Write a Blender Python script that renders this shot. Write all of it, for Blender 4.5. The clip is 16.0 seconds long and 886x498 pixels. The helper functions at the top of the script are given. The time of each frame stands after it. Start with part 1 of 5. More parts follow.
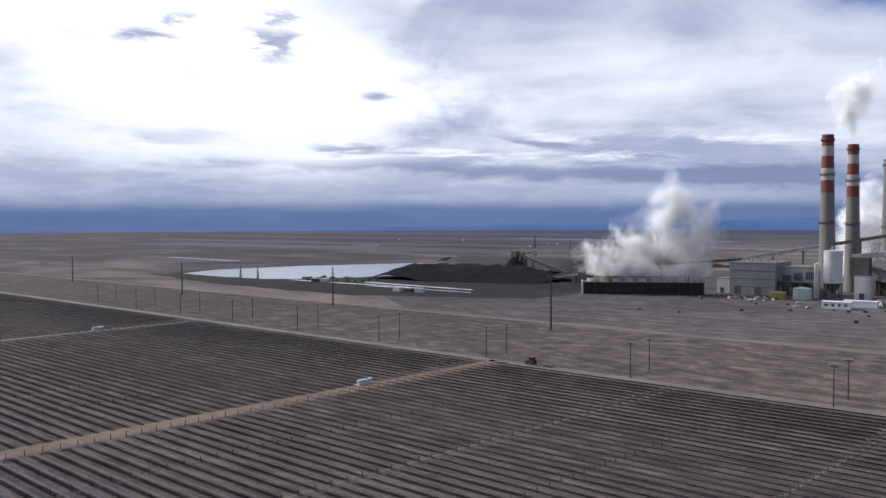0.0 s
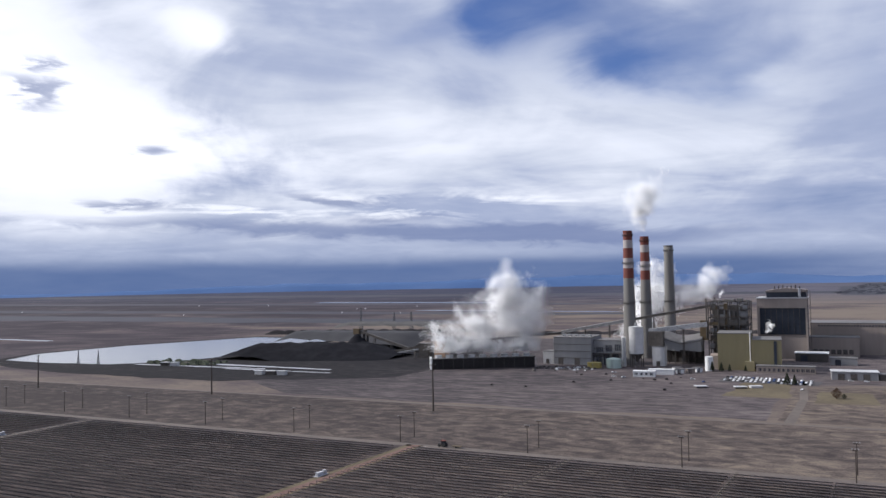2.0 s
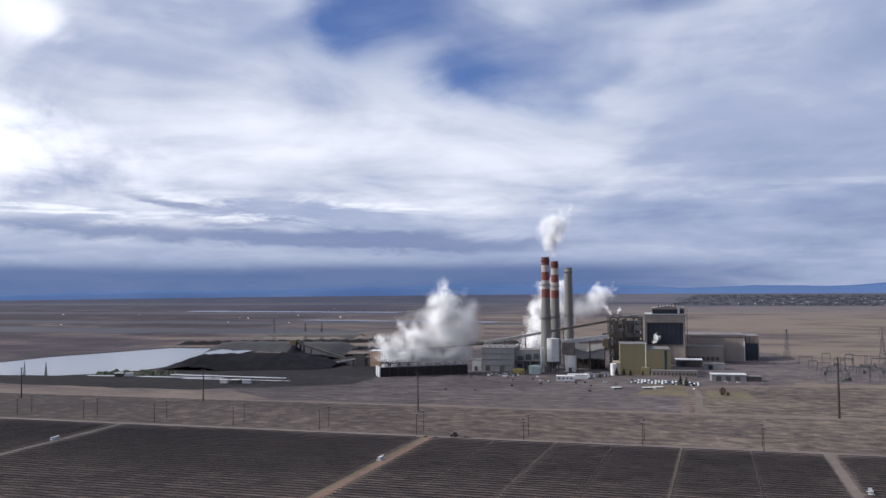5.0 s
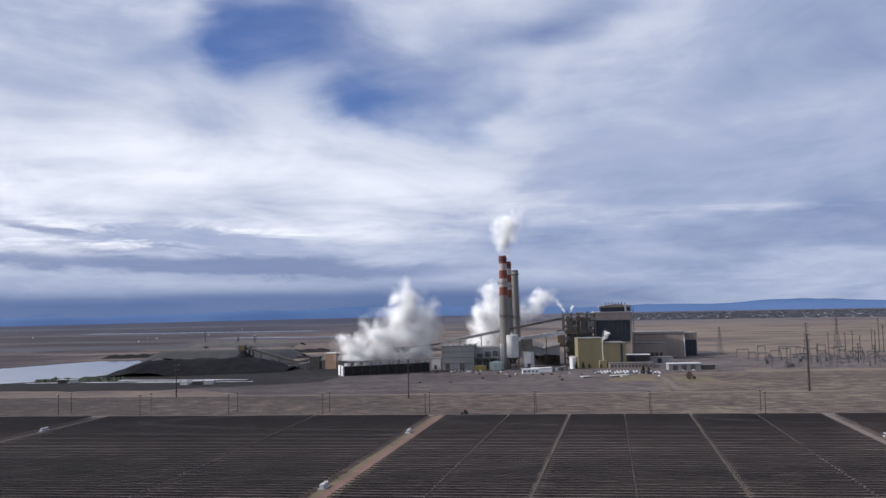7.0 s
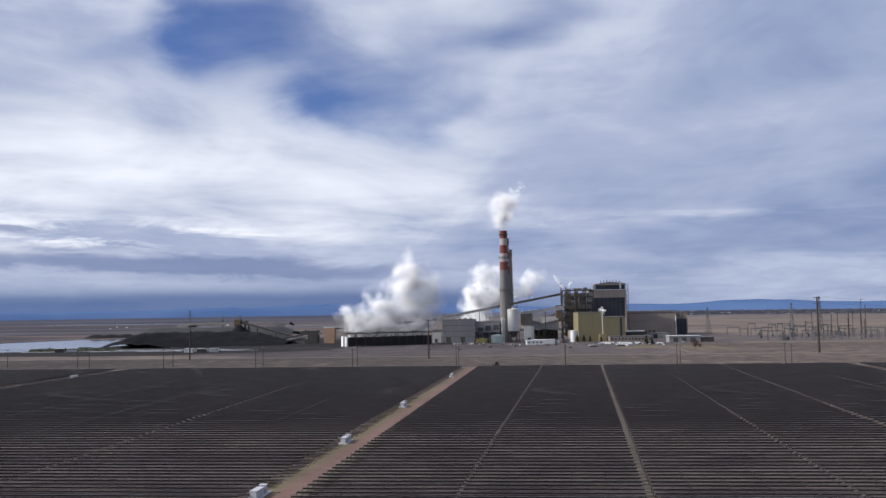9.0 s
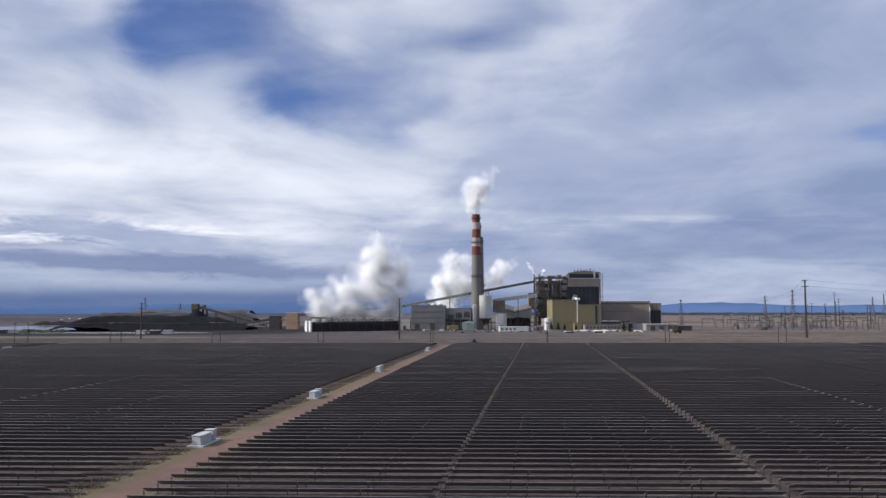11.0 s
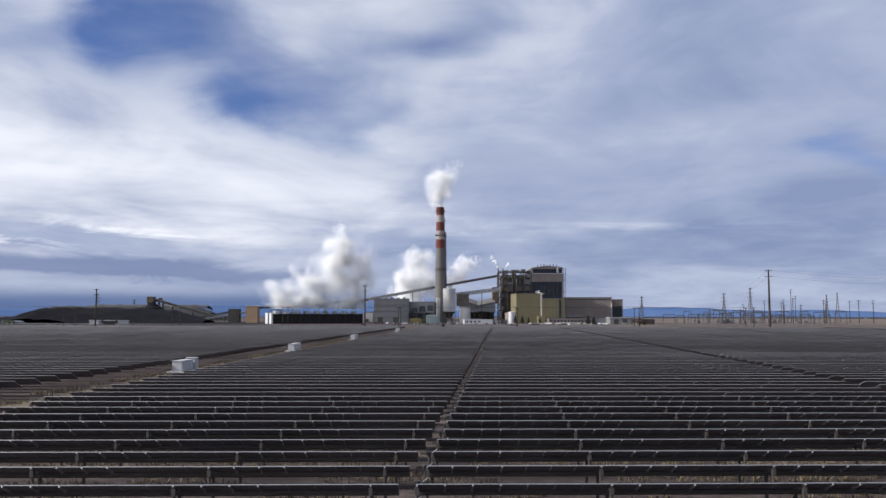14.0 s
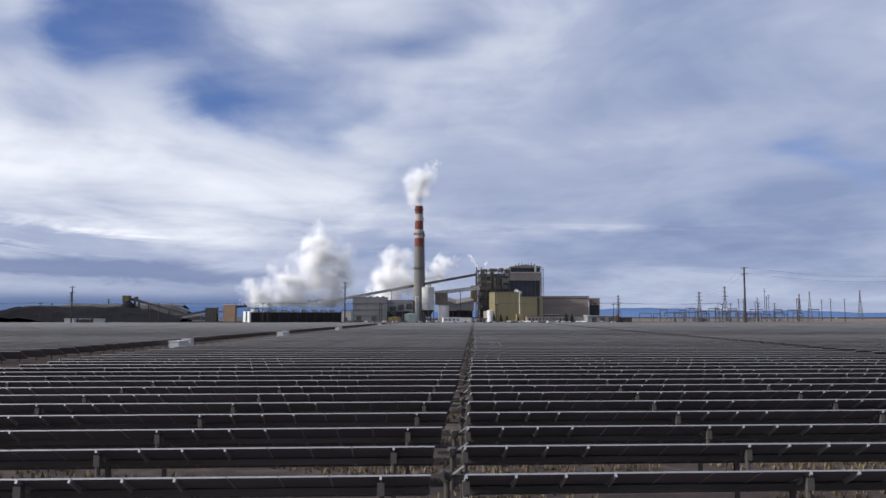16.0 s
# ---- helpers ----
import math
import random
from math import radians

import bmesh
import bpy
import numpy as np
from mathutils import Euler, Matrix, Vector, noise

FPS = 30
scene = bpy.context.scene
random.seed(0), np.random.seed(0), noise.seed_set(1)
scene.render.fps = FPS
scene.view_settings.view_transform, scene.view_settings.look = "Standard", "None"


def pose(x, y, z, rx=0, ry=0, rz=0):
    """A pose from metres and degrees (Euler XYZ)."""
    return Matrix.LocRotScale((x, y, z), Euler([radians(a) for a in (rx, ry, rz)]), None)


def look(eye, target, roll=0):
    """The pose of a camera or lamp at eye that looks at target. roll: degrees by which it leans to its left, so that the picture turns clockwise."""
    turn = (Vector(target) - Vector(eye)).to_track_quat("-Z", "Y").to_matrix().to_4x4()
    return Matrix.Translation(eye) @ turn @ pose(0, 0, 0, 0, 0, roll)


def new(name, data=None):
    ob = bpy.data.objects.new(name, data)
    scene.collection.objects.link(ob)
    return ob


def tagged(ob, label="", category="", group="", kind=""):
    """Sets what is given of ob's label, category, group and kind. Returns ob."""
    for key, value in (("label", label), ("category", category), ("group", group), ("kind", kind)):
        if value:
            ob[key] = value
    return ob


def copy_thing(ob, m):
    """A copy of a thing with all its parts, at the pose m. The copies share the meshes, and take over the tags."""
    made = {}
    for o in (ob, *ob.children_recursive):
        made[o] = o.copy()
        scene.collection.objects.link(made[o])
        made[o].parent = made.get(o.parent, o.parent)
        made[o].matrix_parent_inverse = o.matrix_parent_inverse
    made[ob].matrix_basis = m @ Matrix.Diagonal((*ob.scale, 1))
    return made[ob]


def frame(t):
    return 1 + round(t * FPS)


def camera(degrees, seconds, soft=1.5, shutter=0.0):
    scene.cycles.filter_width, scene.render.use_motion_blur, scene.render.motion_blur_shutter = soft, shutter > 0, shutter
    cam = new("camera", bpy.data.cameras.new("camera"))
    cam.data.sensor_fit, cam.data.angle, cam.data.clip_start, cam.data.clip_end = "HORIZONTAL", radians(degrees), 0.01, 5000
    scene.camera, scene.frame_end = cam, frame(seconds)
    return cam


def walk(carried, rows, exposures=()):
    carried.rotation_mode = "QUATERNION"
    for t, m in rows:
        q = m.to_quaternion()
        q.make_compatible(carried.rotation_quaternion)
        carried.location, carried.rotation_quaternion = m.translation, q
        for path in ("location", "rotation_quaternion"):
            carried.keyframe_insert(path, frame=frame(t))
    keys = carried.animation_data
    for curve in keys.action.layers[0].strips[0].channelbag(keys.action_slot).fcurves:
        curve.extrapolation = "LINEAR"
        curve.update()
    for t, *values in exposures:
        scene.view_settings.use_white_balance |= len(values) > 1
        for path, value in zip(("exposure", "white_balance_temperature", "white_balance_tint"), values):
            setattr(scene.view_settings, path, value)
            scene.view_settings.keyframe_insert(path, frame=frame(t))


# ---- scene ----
cam = camera(58.0, 16.0, soft=1.5)
PATH = [
    (0, pose(139.93, -183.87, 39.73, 88.19, 0.21, 41.04)),
    (0.5, pose(137.76, -197.18, 44.30, 91.88, 0.14, 38.00)),
    (1, pose(137.11, -211.94, 47.94, 92.33, 0.51, 34.82)),
    (1.5, pose(135.60, -228.84, 52.85, 92.34, 0.83, 30.95)),
    (2, pose(132.84, -245.52, 57.22, 92.14, 1.05, 25.94)),
    (2.5, pose(130.27, -261.56, 61.51, 91.95, 0.86, 22.11)),
    (3, pose(130.19, -279.05, 66.57, 91.75, 0.49, 19.47)),
    (5.5, pose(86.55, -344.05, 66.05, 92.91, 0.71, 13.75)),
    (6, pose(73.82, -346.73, 59.83, 93.42, 0.88, 11.65)),
    (6.5, pose(61.44, -349.12, 53.33, 93.89, 0.98, 9.60)),
    (7, pose(49.53, -350.01, 46.62, 94.23, 1.24, 7.53)),
    (7.5, pose(37.55, -349.32, 40.86, 94.40, 1.32, 6.45)),
    (8, pose(27.53, -350.70, 35.27, 94.41, 1.21, 5.82)),
    (8.5, pose(21.01, -352.33, 30.01, 94.32, 1.04, 5.33)),
    (9, pose(17.11, -353.80, 25.57, 94.32, 0.81, 4.60)),
    (11.5, pose(9.30, -323.67, 11.99, 94.49, 0.01, 1.40)),
    (12, pose(8.12, -323.10, 10.03, 94.63, -0.05, 0.88)),
    (12.5, pose(7.11, -322.55, 8.31, 94.71, -0.15, 0.35)),
    (13, pose(6.65, -322.13, 7.38, 94.73, -0.17, -0.14)),
    (13.5, pose(6.17, -321.73, 6.35, 94.75, -0.15, -0.62)),
    (14, pose(5.53, -321.44, 5.47, 94.78, -0.11, -1.13)),
    (14.5, pose(4.82, -321.45, 4.73, 94.79, -0.08, -1.66)),
    (15, pose(4.28, -321.59, 4.12, 94.82, -0.06, -2.11)),
    (15.5, pose(3.90, -321.77, 3.73, 94.85, -0.04, -2.50)),
    (16, pose(3.58, -321.99, 3.46, 94.87, -0.02, -2.84)),
]
walk(cam, PATH, [(0.0, 0.0, 6100.0, 12.0), (16.0, 0.0, 6250.0, 11.0)])

# ---------------------------------------------------------------- node helper


class V:
    """A socket in a node tree, with arithmetic."""

    def __init__(self, tree, sock):
        self.tree, self.sock = tree, sock

    def op(self, kind, *others, clamp=False):
        n = self.tree.nodes.new("ShaderNodeMath")
        n.operation, n.use_clamp = kind, clamp
        for i, o in enumerate((self, *others)):
            if isinstance(o, V):
                self.tree.links.new(o.sock, n.inputs[i])
            else:
                n.inputs[i].default_value = o
        return V(self.tree, n.outputs[0])

    def __add__(self, o):
        return self.op("ADD", o)

    def __sub__(self, o):
        return self.op("SUBTRACT", o)

    def __mul__(self, o):
        return self.op("MULTIPLY", o)

    def __truediv__(self, o):
        return self.op("DIVIDE", o)


    def rsub(self, o):
        return (self * -1.0) + o

    def step(self, a, b):
        n = self.tree.nodes.new("ShaderNodeMapRange")
        n.interpolation_type = "SMOOTHSTEP"
        self.tree.links.new(self.sock, n.inputs[0])
        n.inputs[1].default_value, n.inputs[2].default_value = a, b
        return V(self.tree, n.outputs[0])

    def ramp(self, *stops):
        n = self.tree.nodes.new("ShaderNodeValToRGB")
        self.tree.links.new(self.sock, n.inputs[0])
        e = n.color_ramp.elements
        while len(e) < len(stops):
            e.new(0.5)
        for el, (p, c) in zip(e, stops):
            el.position, el.color = p, (*c, 1)
        return V(self.tree, n.outputs[0])


def mix(tree, fac, a, b, kind="MIX"):
    n = tree.nodes.new("ShaderNodeMix")
    n.data_type, n.blend_type = "RGBA", kind
    for s, v in ((n.inputs[0], fac), (n.inputs[6], a), (n.inputs[7], b)):
        if isinstance(v, V):
            tree.links.new(v.sock, s)
        elif isinstance(v, tuple):
            s.default_value = (*v, 1)
        else:
            s.default_value = v
    return V(tree, n.outputs[2])


def join(tree, x, y, z):
    n = tree.nodes.new("ShaderNodeCombineXYZ")
    for s, v in zip(n.inputs, (x, y, z)):
        if isinstance(v, V):
            tree.links.new(v.sock, s)
        else:
            s.default_value = v
    return V(tree, n.outputs[0])


def split(v):
    n = v.tree.nodes.new("ShaderNodeSeparateXYZ")
    v.tree.links.new(v.sock, n.inputs[0])
    return [V(v.tree, o) for o in n.outputs]


def grain(tree, vec, scale, detail=4.0, rough=0.55, warp=0.0, stretch=(1, 1, 1)):
    m = tree.nodes.new("ShaderNodeMapping")
    m.inputs["Scale"].default_value = stretch
    tree.links.new(vec.sock, m.inputs[0])
    n = tree.nodes.new("ShaderNodeTexNoise")
    tree.links.new(m.outputs[0], n.inputs["Vector"])
    n.inputs["Scale"].default_value, n.inputs["Detail"].default_value = scale, detail
    n.inputs["Roughness"].default_value, n.inputs["Distortion"].default_value = rough, warp
    return V(tree, n.outputs[0])


# ---------------------------------------------------------------- sky and sun
SUN_AZ, SUN_EL = -104.0, 34.0  # degrees right of north (+y), degrees above the horizon


def make_world():
    w = bpy.data.worlds.new("sky")
    scene.world = w
    w.use_nodes = True
    t = w.node_tree
    t.nodes.clear()
    coord = t.nodes.new("ShaderNodeTexCoord")
    d = V(t, coord.outputs["Generated"])
    x, y, z = split(d)
    az = x.op("ARCTAN2", y) * 57.2958
    el = z.op("ARCSINE") * 57.2958
    sky = t.nodes.new("ShaderNodeTexSky")
    sky.sky_type, sky.sun_disc = "NISHITA", False
    sky.sun_elevation, sky.sun_rotation = radians(SUN_EL), radians(SUN_AZ)
    sky.air_density, sky.dust_density, sky.ozone_density = 1.0, 0.6, 3.0
    blue = mix(t, 1.0, V(t, sky.outputs[0]), (0.064, 0.069, 0.097), "MULTIPLY")

    def blot(a, e, ra, re, tilt=0.0):
        da, de = az - a, el - e
        c, s = math.cos(radians(tilt)), math.sin(radians(tilt))
        u, v = (da * c + de * s) / ra, (de * c - da * s) / re
        return ((u * u + v * v) * -1.0).op("EXPONENT")

    # high sheet of cloud, seen in perspective
    lift = z.op("MAXIMUM", 0.0) + 0.16
    plane = join(t, x / lift, y / lift, 0.0)
    soft = grain(t, plane, 1.3, 4, 0.45, 0.7)
    fine = grain(t, plane, 5.0, 5, 0.55, 0.5)
    wisps = grain(t, join(t, az * 0.022, el * 0.07, 0.7), 2.2, 6, 0.52, 0.8)
    puffs = grain(t, join(t, az * 0.05, el * 0.085, 5.2), 1.6, 6, 0.52, 0.6)
    az0, el0 = az, el
    az, el = az0 + (soft - 0.5) * 18.0 + (puffs - 0.5) * 14.0, el0 + (wisps - 0.5) * 8.0 + (puffs - 0.5) * 4.0
    rents = blot(-21, 18.6, 4.0, 3.4, 15)
    for b in ((-10.5, 15.6, 8.0, 3.0, -20), (-28, 16.6, 5.0, 1.5, 8), (3.0, 22.0, 4.5, 2.2, 30), (-5, 18.9, 5.0, 2.6, 30), (-16, 20.6, 5.0, 2.4, 0), (-10.5, 17.6, 6.0, 2.2, -10), (-2, 20.8, 5.0, 2.0, 0),
              (30, 9.6, 3.4, 1.6, 20), (31, 25, 6, 3, 0), (-4, 14.0, 4.0, 1.8, 20), (3.0, 12.6, 3.6, 1.6, 40)):
        rents = rents + blot(*b) * (0.4 if b[1] in (12.6, 14.0, 17.6, 20.8, 18.9) else 0.56 if b[1] in (15.6, 22.0) else 0.76)
    az, el = az0, el0
    rag = (soft - 0.5) * 1.2 + (fine - 0.5) * 0.45 + (wisps - 0.5) * 0.9 + (puffs - 0.5) * 0.9
    open_sky = (rents * 0.95 + rag * 0.9).step(0.1, 1.4)
    dim = az.step(-50.0, 25.0)
    combed = grain(t, join(t, az * 0.045, el * 0.33, 9.3), 2.2, 6, 0.58, 0.7)
    shade = (combed - 0.5) * (blot(-5, 5.5, 60, 3.0) * 0.7 + 0.1) - blot(24, 5.0, 16, 5.0) * 0.30 - blot(-27, 6.0, 9, 3.2) * 0.26 + (wisps - 0.5) * 1.0 + (soft - 0.5) * 0.8 + (puffs - 0.5) * 0.8 + (fine - 0.5) * 0.12 + 0.66 - dim * 0.34 + blot(-10, 8.8, 22, 3.4) * 0.15 + blot(-30, 9.5, 15, 4.0) * 0.24 + blot(-2, 16, 12, 7, 30) * 0.10
    cloud = shade.ramp((0.0, (0.26, 0.325, 0.50)), (0.45, (0.435, 0.485, 0.63)), (0.72, (0.67, 0.705, 0.79)), (1.0, (0.92, 0.935, 0.985)))
    glow = blot(-60, 12, 13, 9) * 1.1 + blot(-44, 9.0, 13, 4.0) * 0.8 + blot(-85, 38, 26, 20) * 1.3 + blot(-42.2, 16.8, 3.6, 1.7, -25) * 0.75
    lit = (glow * 0.9 + (puffs - 0.52) * 1.7 + (fine - 0.5) * 0.5).step(0.2, 0.75) * glow.op("MINIMUM", 1.0)
    cloud = mix(t, lit.op("MINIMUM", 1.0), cloud, (1.10, 1.10, 1.13))
    spill = blot(-92, 42, 22, 18)
    cloud = mix(t, spill, cloud, (3.2, 3.1, 3.0))
    col = mix(t, open_sky, cloud, blue)

    # low ranks of stratus: a grey-blue veil, dark ragged bars, bright gaps between
    low = grain(t, join(t, az * 0.04, el * 0.30, 3.1), 2.2, 5, 0.55, 0.6)
    flock = grain(t, join(t, az * 0.16, el * 0.55, 8.1), 2.0, 6, 0.58, 0.5)
    veil = (el * -1.0 + (low - 0.5) * 2.6 + (flock - 0.5) * 0.8).step(-4.6, -2.0)
    grey = (low * 0.7 + flock * 0.3).ramp((0.36, (0.29, 0.345, 0.50)), (0.62, (0.52, 0.57, 0.70)))
    col = mix(t, veil * 0.85, col, grey)
    streak = ((low - 0.46) * 5.0 + (flock - 0.5) * 1.5).op("MAXIMUM", 0.0) * (blot(-42, 5.1, 20, 1.5) * 1.9 + blot(-22, 5.4, 9, 0.9) * 0.6 + blot(10, 6.2, 10, 0.5) * 0.4)
    col = mix(t, streak.op("MINIMUM", 0.95), col, (0.98, 0.99, 1.02))
    az, el = az0 + (low - 0.5) * 9.0 + (flock - 0.5) * 5.0, el0 + (low - 0.5) * 1.2 + (flock - 0.5) * 1.1
    bank = blot(-34, 3.65, 24, 0.72, -1.5) * 1.0
    for a, e, ra, re, tilt, f in ((-19, 3.0, 10, 0.7, -1, 0.7), (-34, 5.7, 4.4, 0.52, -4, 1.0), (-47, 5.35, 3.6, 0.3, -3, 0.9), (-60, 6.0, 5.0, 0.8, 0, 0.6), (-29, 4.5, 4, 0.3, 0, 0.7),
                                  (-52.5, 12.4, 2.6, 0.75, -20, 1.0), (-61.6, 12.5, 1.7, 0.5, -4, 1.0), (-59, 13.6, 0.9, 0.65, 0, 0.8), (-52.3, 14.1, 0.9, 0.5, -20, 0.8), (-46, 9.0, 1.6, 0.4, 4, 0.9),
                                  (12, 4.0, 7, 0.8, -2, 0.6), (21, 5.2, 7, 0.9, -5, 0.55), (-15, 2.4, 8, 0.7, 0, 0.5), (-26, 8.0, 5, 0.35, 0, 0.3), (6, 8.4, 6, 0.4, 0, 0.3), (-57, 10.2, 4, 1.0, -10, 0.35)):
        bank = bank + blot(a, e, ra, re, tilt) * f
    az, el = az0, el0
    dark = (bank + (flock - 0.5) * 0.7).step(0.15, 1.15)
    col = mix(t, dark * 0.8, col, (0.19, 0.24, 0.41))
    deep = (el * -1.0 + (low - 0.5) * 1.2).step(-2.2, -0.7) * (az * -1.0).step(-16.0, 6.0)
    col = mix(t, deep * 0.85, col, (0.075, 0.135, 0.30))
    bg = t.nodes.new("ShaderNodeBackground")
    t.links.new(col.sock, bg.inputs[0])
    bg.inputs[1].default_value = 1.0
    out = t.nodes.new("ShaderNodeOutputWorld")
    t.links.new(bg.outputs[0], out.inputs[0])


make_world()
sun = new("sun", bpy.data.lights.new("sun", "SUN"))
sun.data.energy, sun.data.angle, sun.data.color = 4.2, radians(1.5), (1.0, 0.95, 0.88)
sun_way = Vector((math.sin(radians(SUN_AZ)) * math.cos(radians(SUN_EL)), math.cos(radians(SUN_AZ)) * math.cos(radians(SUN_EL)), math.sin(radians(SUN_EL))))
sun.matrix_world = look(sun_way * 100, (0, 0, 0))
scene.view_settings.exposure = 0.0
scene.cycles.diffuse_bounces = 20
scene.cycles.max_bounces = 32
scene.cycles.transmission_bounces = 32

# ---------------------------------------------------------------- materials


def material(name, dark, light, scale=1.0, rough=0.85, metal=0.0, bump=0.0, spec=0.4, second=0.12, stretch=(1, 1, 1), island=0.0):
    """A worn surface: two colours mixed by grain at two scales."""
    m = bpy.data.materials.new(name)
    m.use_nodes = True
    t = m.node_tree
    p = t.nodes["Principled BSDF"]
    c = t.nodes.new("ShaderNodeTexCoord")
    v = V(t, c.outputs["Object"])
    g = grain(t, v, scale, 5, 0.6, 0.3, stretch)
    h = grain(t, v, scale * second, 4, 0.55, 0.2, stretch)
    f = (g * 0.55 + h * 0.75 - 0.15).step(0.25, 0.75)
    if island:
        o = t.nodes.new("ShaderNodeObjectInfo")
        f = f + (V(t, o.outputs["Random"]) - 0.5) * island
    col = mix(t, f, dark, light)
    t.links.new(col.sock, p.inputs["Base Color"])
    p.inputs["Roughness"].default_value, p.inputs["Metallic"].default_value = rough, metal
    p.inputs["Specular IOR Level"].default_value = spec
    if bump:
        b = t.nodes.new("ShaderNodeBump")
        b.inputs["Strength"].default_value, b.inputs["Distance"].default_value = 0.6, bump
        t.links.new(g.sock, b.inputs["Height"])
        t.links.new(b.outputs[0], p.inputs["Normal"])
    return m


# ---------------------------------------------------------------- mesh helpers
def box(bm, x0, y0, z0, x1, y1, z1, m=None):
    vs = [bm.verts.new(((m @ Vector(c)) if m else c)) for c in
          ((x0, y0, z0), (x1, y0, z0), (x1, y1, z0), (x0, y1, z0), (x0, y0, z1), (x1, y0, z1), (x1, y1, z1), (x0, y1, z1))]
    for f in ((0, 3, 2, 1), (4, 5, 6, 7), (0, 1, 5, 4), (1, 2, 6, 5), (2, 3, 7, 6), (3, 0, 4, 7)):
        bm.faces.new([vs[i] for i in f])
    return vs


def tube(bm, rings, n=16, cap=True, m=None):
    """A turned form: rings of (x, y, z, radius)."""
    loops = []
    for x, y, z, r in rings:
        vs = []
        for k in range(n):
            a = 2 * math.pi * k / n
            c = Vector((x + r * math.cos(a), y + r * math.sin(a), z))
            vs.append(bm.verts.new(m @ c if m else c))
        loops.append(vs)
    for a, b in zip(loops, loops[1:]):
        for k in range(n):
            bm.faces.new((a[k], a[(k + 1) % n], b[(k + 1) % n], b[k]))
    if cap:
        bm.faces.new(loops[0][::-1])
        bm.faces.new(loops[-1])


def beam(bm, a, b, w, h=None):
    """A straight bar from a to b with a w by h section."""
    a, b = Vector(a), Vector(b)
    m = (b - a).to_track_quat("Z", "Y").to_matrix().to_4x4()
    m.translation = a
    h = h or w
    box(bm, -w / 2, -h / 2, 0, w / 2, h / 2, (b - a).length, m)


def prism(bm, pts, z0, z1):
    lo = [bm.verts.new((x, y, z0)) for x, y in pts]
    hi = [bm.verts.new((x, y, z1)) for x, y in pts]
    n = len(pts)
    for k in range(n):
        bm.faces.new((lo[k], lo[(k + 1) % n], hi[(k + 1) % n], hi[k]))
    bm.faces.new(hi)
    bm.faces.new(lo[::-1])


def mesh_of(name, bm, mat, smooth=False):
    bm.normal_update()
    me = bpy.data.meshes.new(name)
    bm.to_mesh(me)
    bm.free()
    for m in mat if isinstance(mat, (list, tuple)) else (mat,):
        me.materials.append(m)
    if smooth:
        for p in me.polygons:
            p.use_smooth = True
    return me


def part(name, bm, mat, parent, label="", smooth=False):
    ob = new(name, mesh_of(name, bm, mat, smooth))
    ob.parent = parent
    if label:
        tagged(ob, label)
    return ob


def thing(name, label, category, at=(0, 0, 0), turn=0.0, group=""):
    ob = new(name)
    ob.empty_display_size = 0.5
    ob.matrix_basis = pose(*at, 0, 0, turn)
    return tagged(ob, label, category, group)


def setting(name, bm, mat, label, category, smooth=False, kind="structure"):
    return tagged(new(name, mesh_of(name, bm, mat, smooth)), label, category, kind=kind)


def piece(name, data, parent, at=(0, 0, 0), turn=0.0):
    ob = new(name, data)
    ob.parent = parent
    ob.matrix_basis = pose(*at, 0, 0, turn)
    return ob


def haze_free(name, col):
    return material(name, tuple(c * 0.8 for c in col), col, 0.5, 0.8)


# ---------------------------------------------------------------- more materials
def ground_material():
    m = bpy.data.materials.new("plain_ground")
    m.use_nodes = True
    t = m.node_tree
    p = t.nodes["Principled BSDF"]
    c = t.nodes.new("ShaderNodeTexCoord")
    v = V(t, c.outputs["Object"])
    bands = grain(t, v, 0.0045, 6, 0.65, 1.6, (0.45, 1.0, 1.0))
    patch = grain(t, v, 0.011, 6, 0.65, 1.2, (0.6, 1.0, 1.0))
    grit = grain(t, v, 0.3, 4, 0.6)
    # the plain also turns paler towards the east
    eastward = split(v)[0].step(-900.0, 200.0)
    f = (bands * 0.55 + patch * 0.5 + grit * 0.16 - 0.18 + eastward * 0.2).step(0.36, 0.68)
    col = f.ramp((0.0, (0.037, 0.030, 0.036)), (0.35, (0.071, 0.056, 0.060)), (0.7, (0.118, 0.094, 0.083)), (1.0, (0.172, 0.138, 0.110)))
    far_haze = (split(v)[1] + (bands - 0.5) * 900.0).step(900.0, 2600.0)  # distance haze put into the colour: blue-violet far out
    col = mix(t, far_haze * 0.85, col, (f * 0.8 + 0.1).ramp((0.2, (0.040, 0.043, 0.070)), (0.8, (0.088, 0.086, 0.112))))
    t.links.new(col.sock, p.inputs["Base Color"])
    p.inputs["Roughness"].default_value, p.inputs["Specular IOR Level"].default_value = 0.95, 0.1
    return m


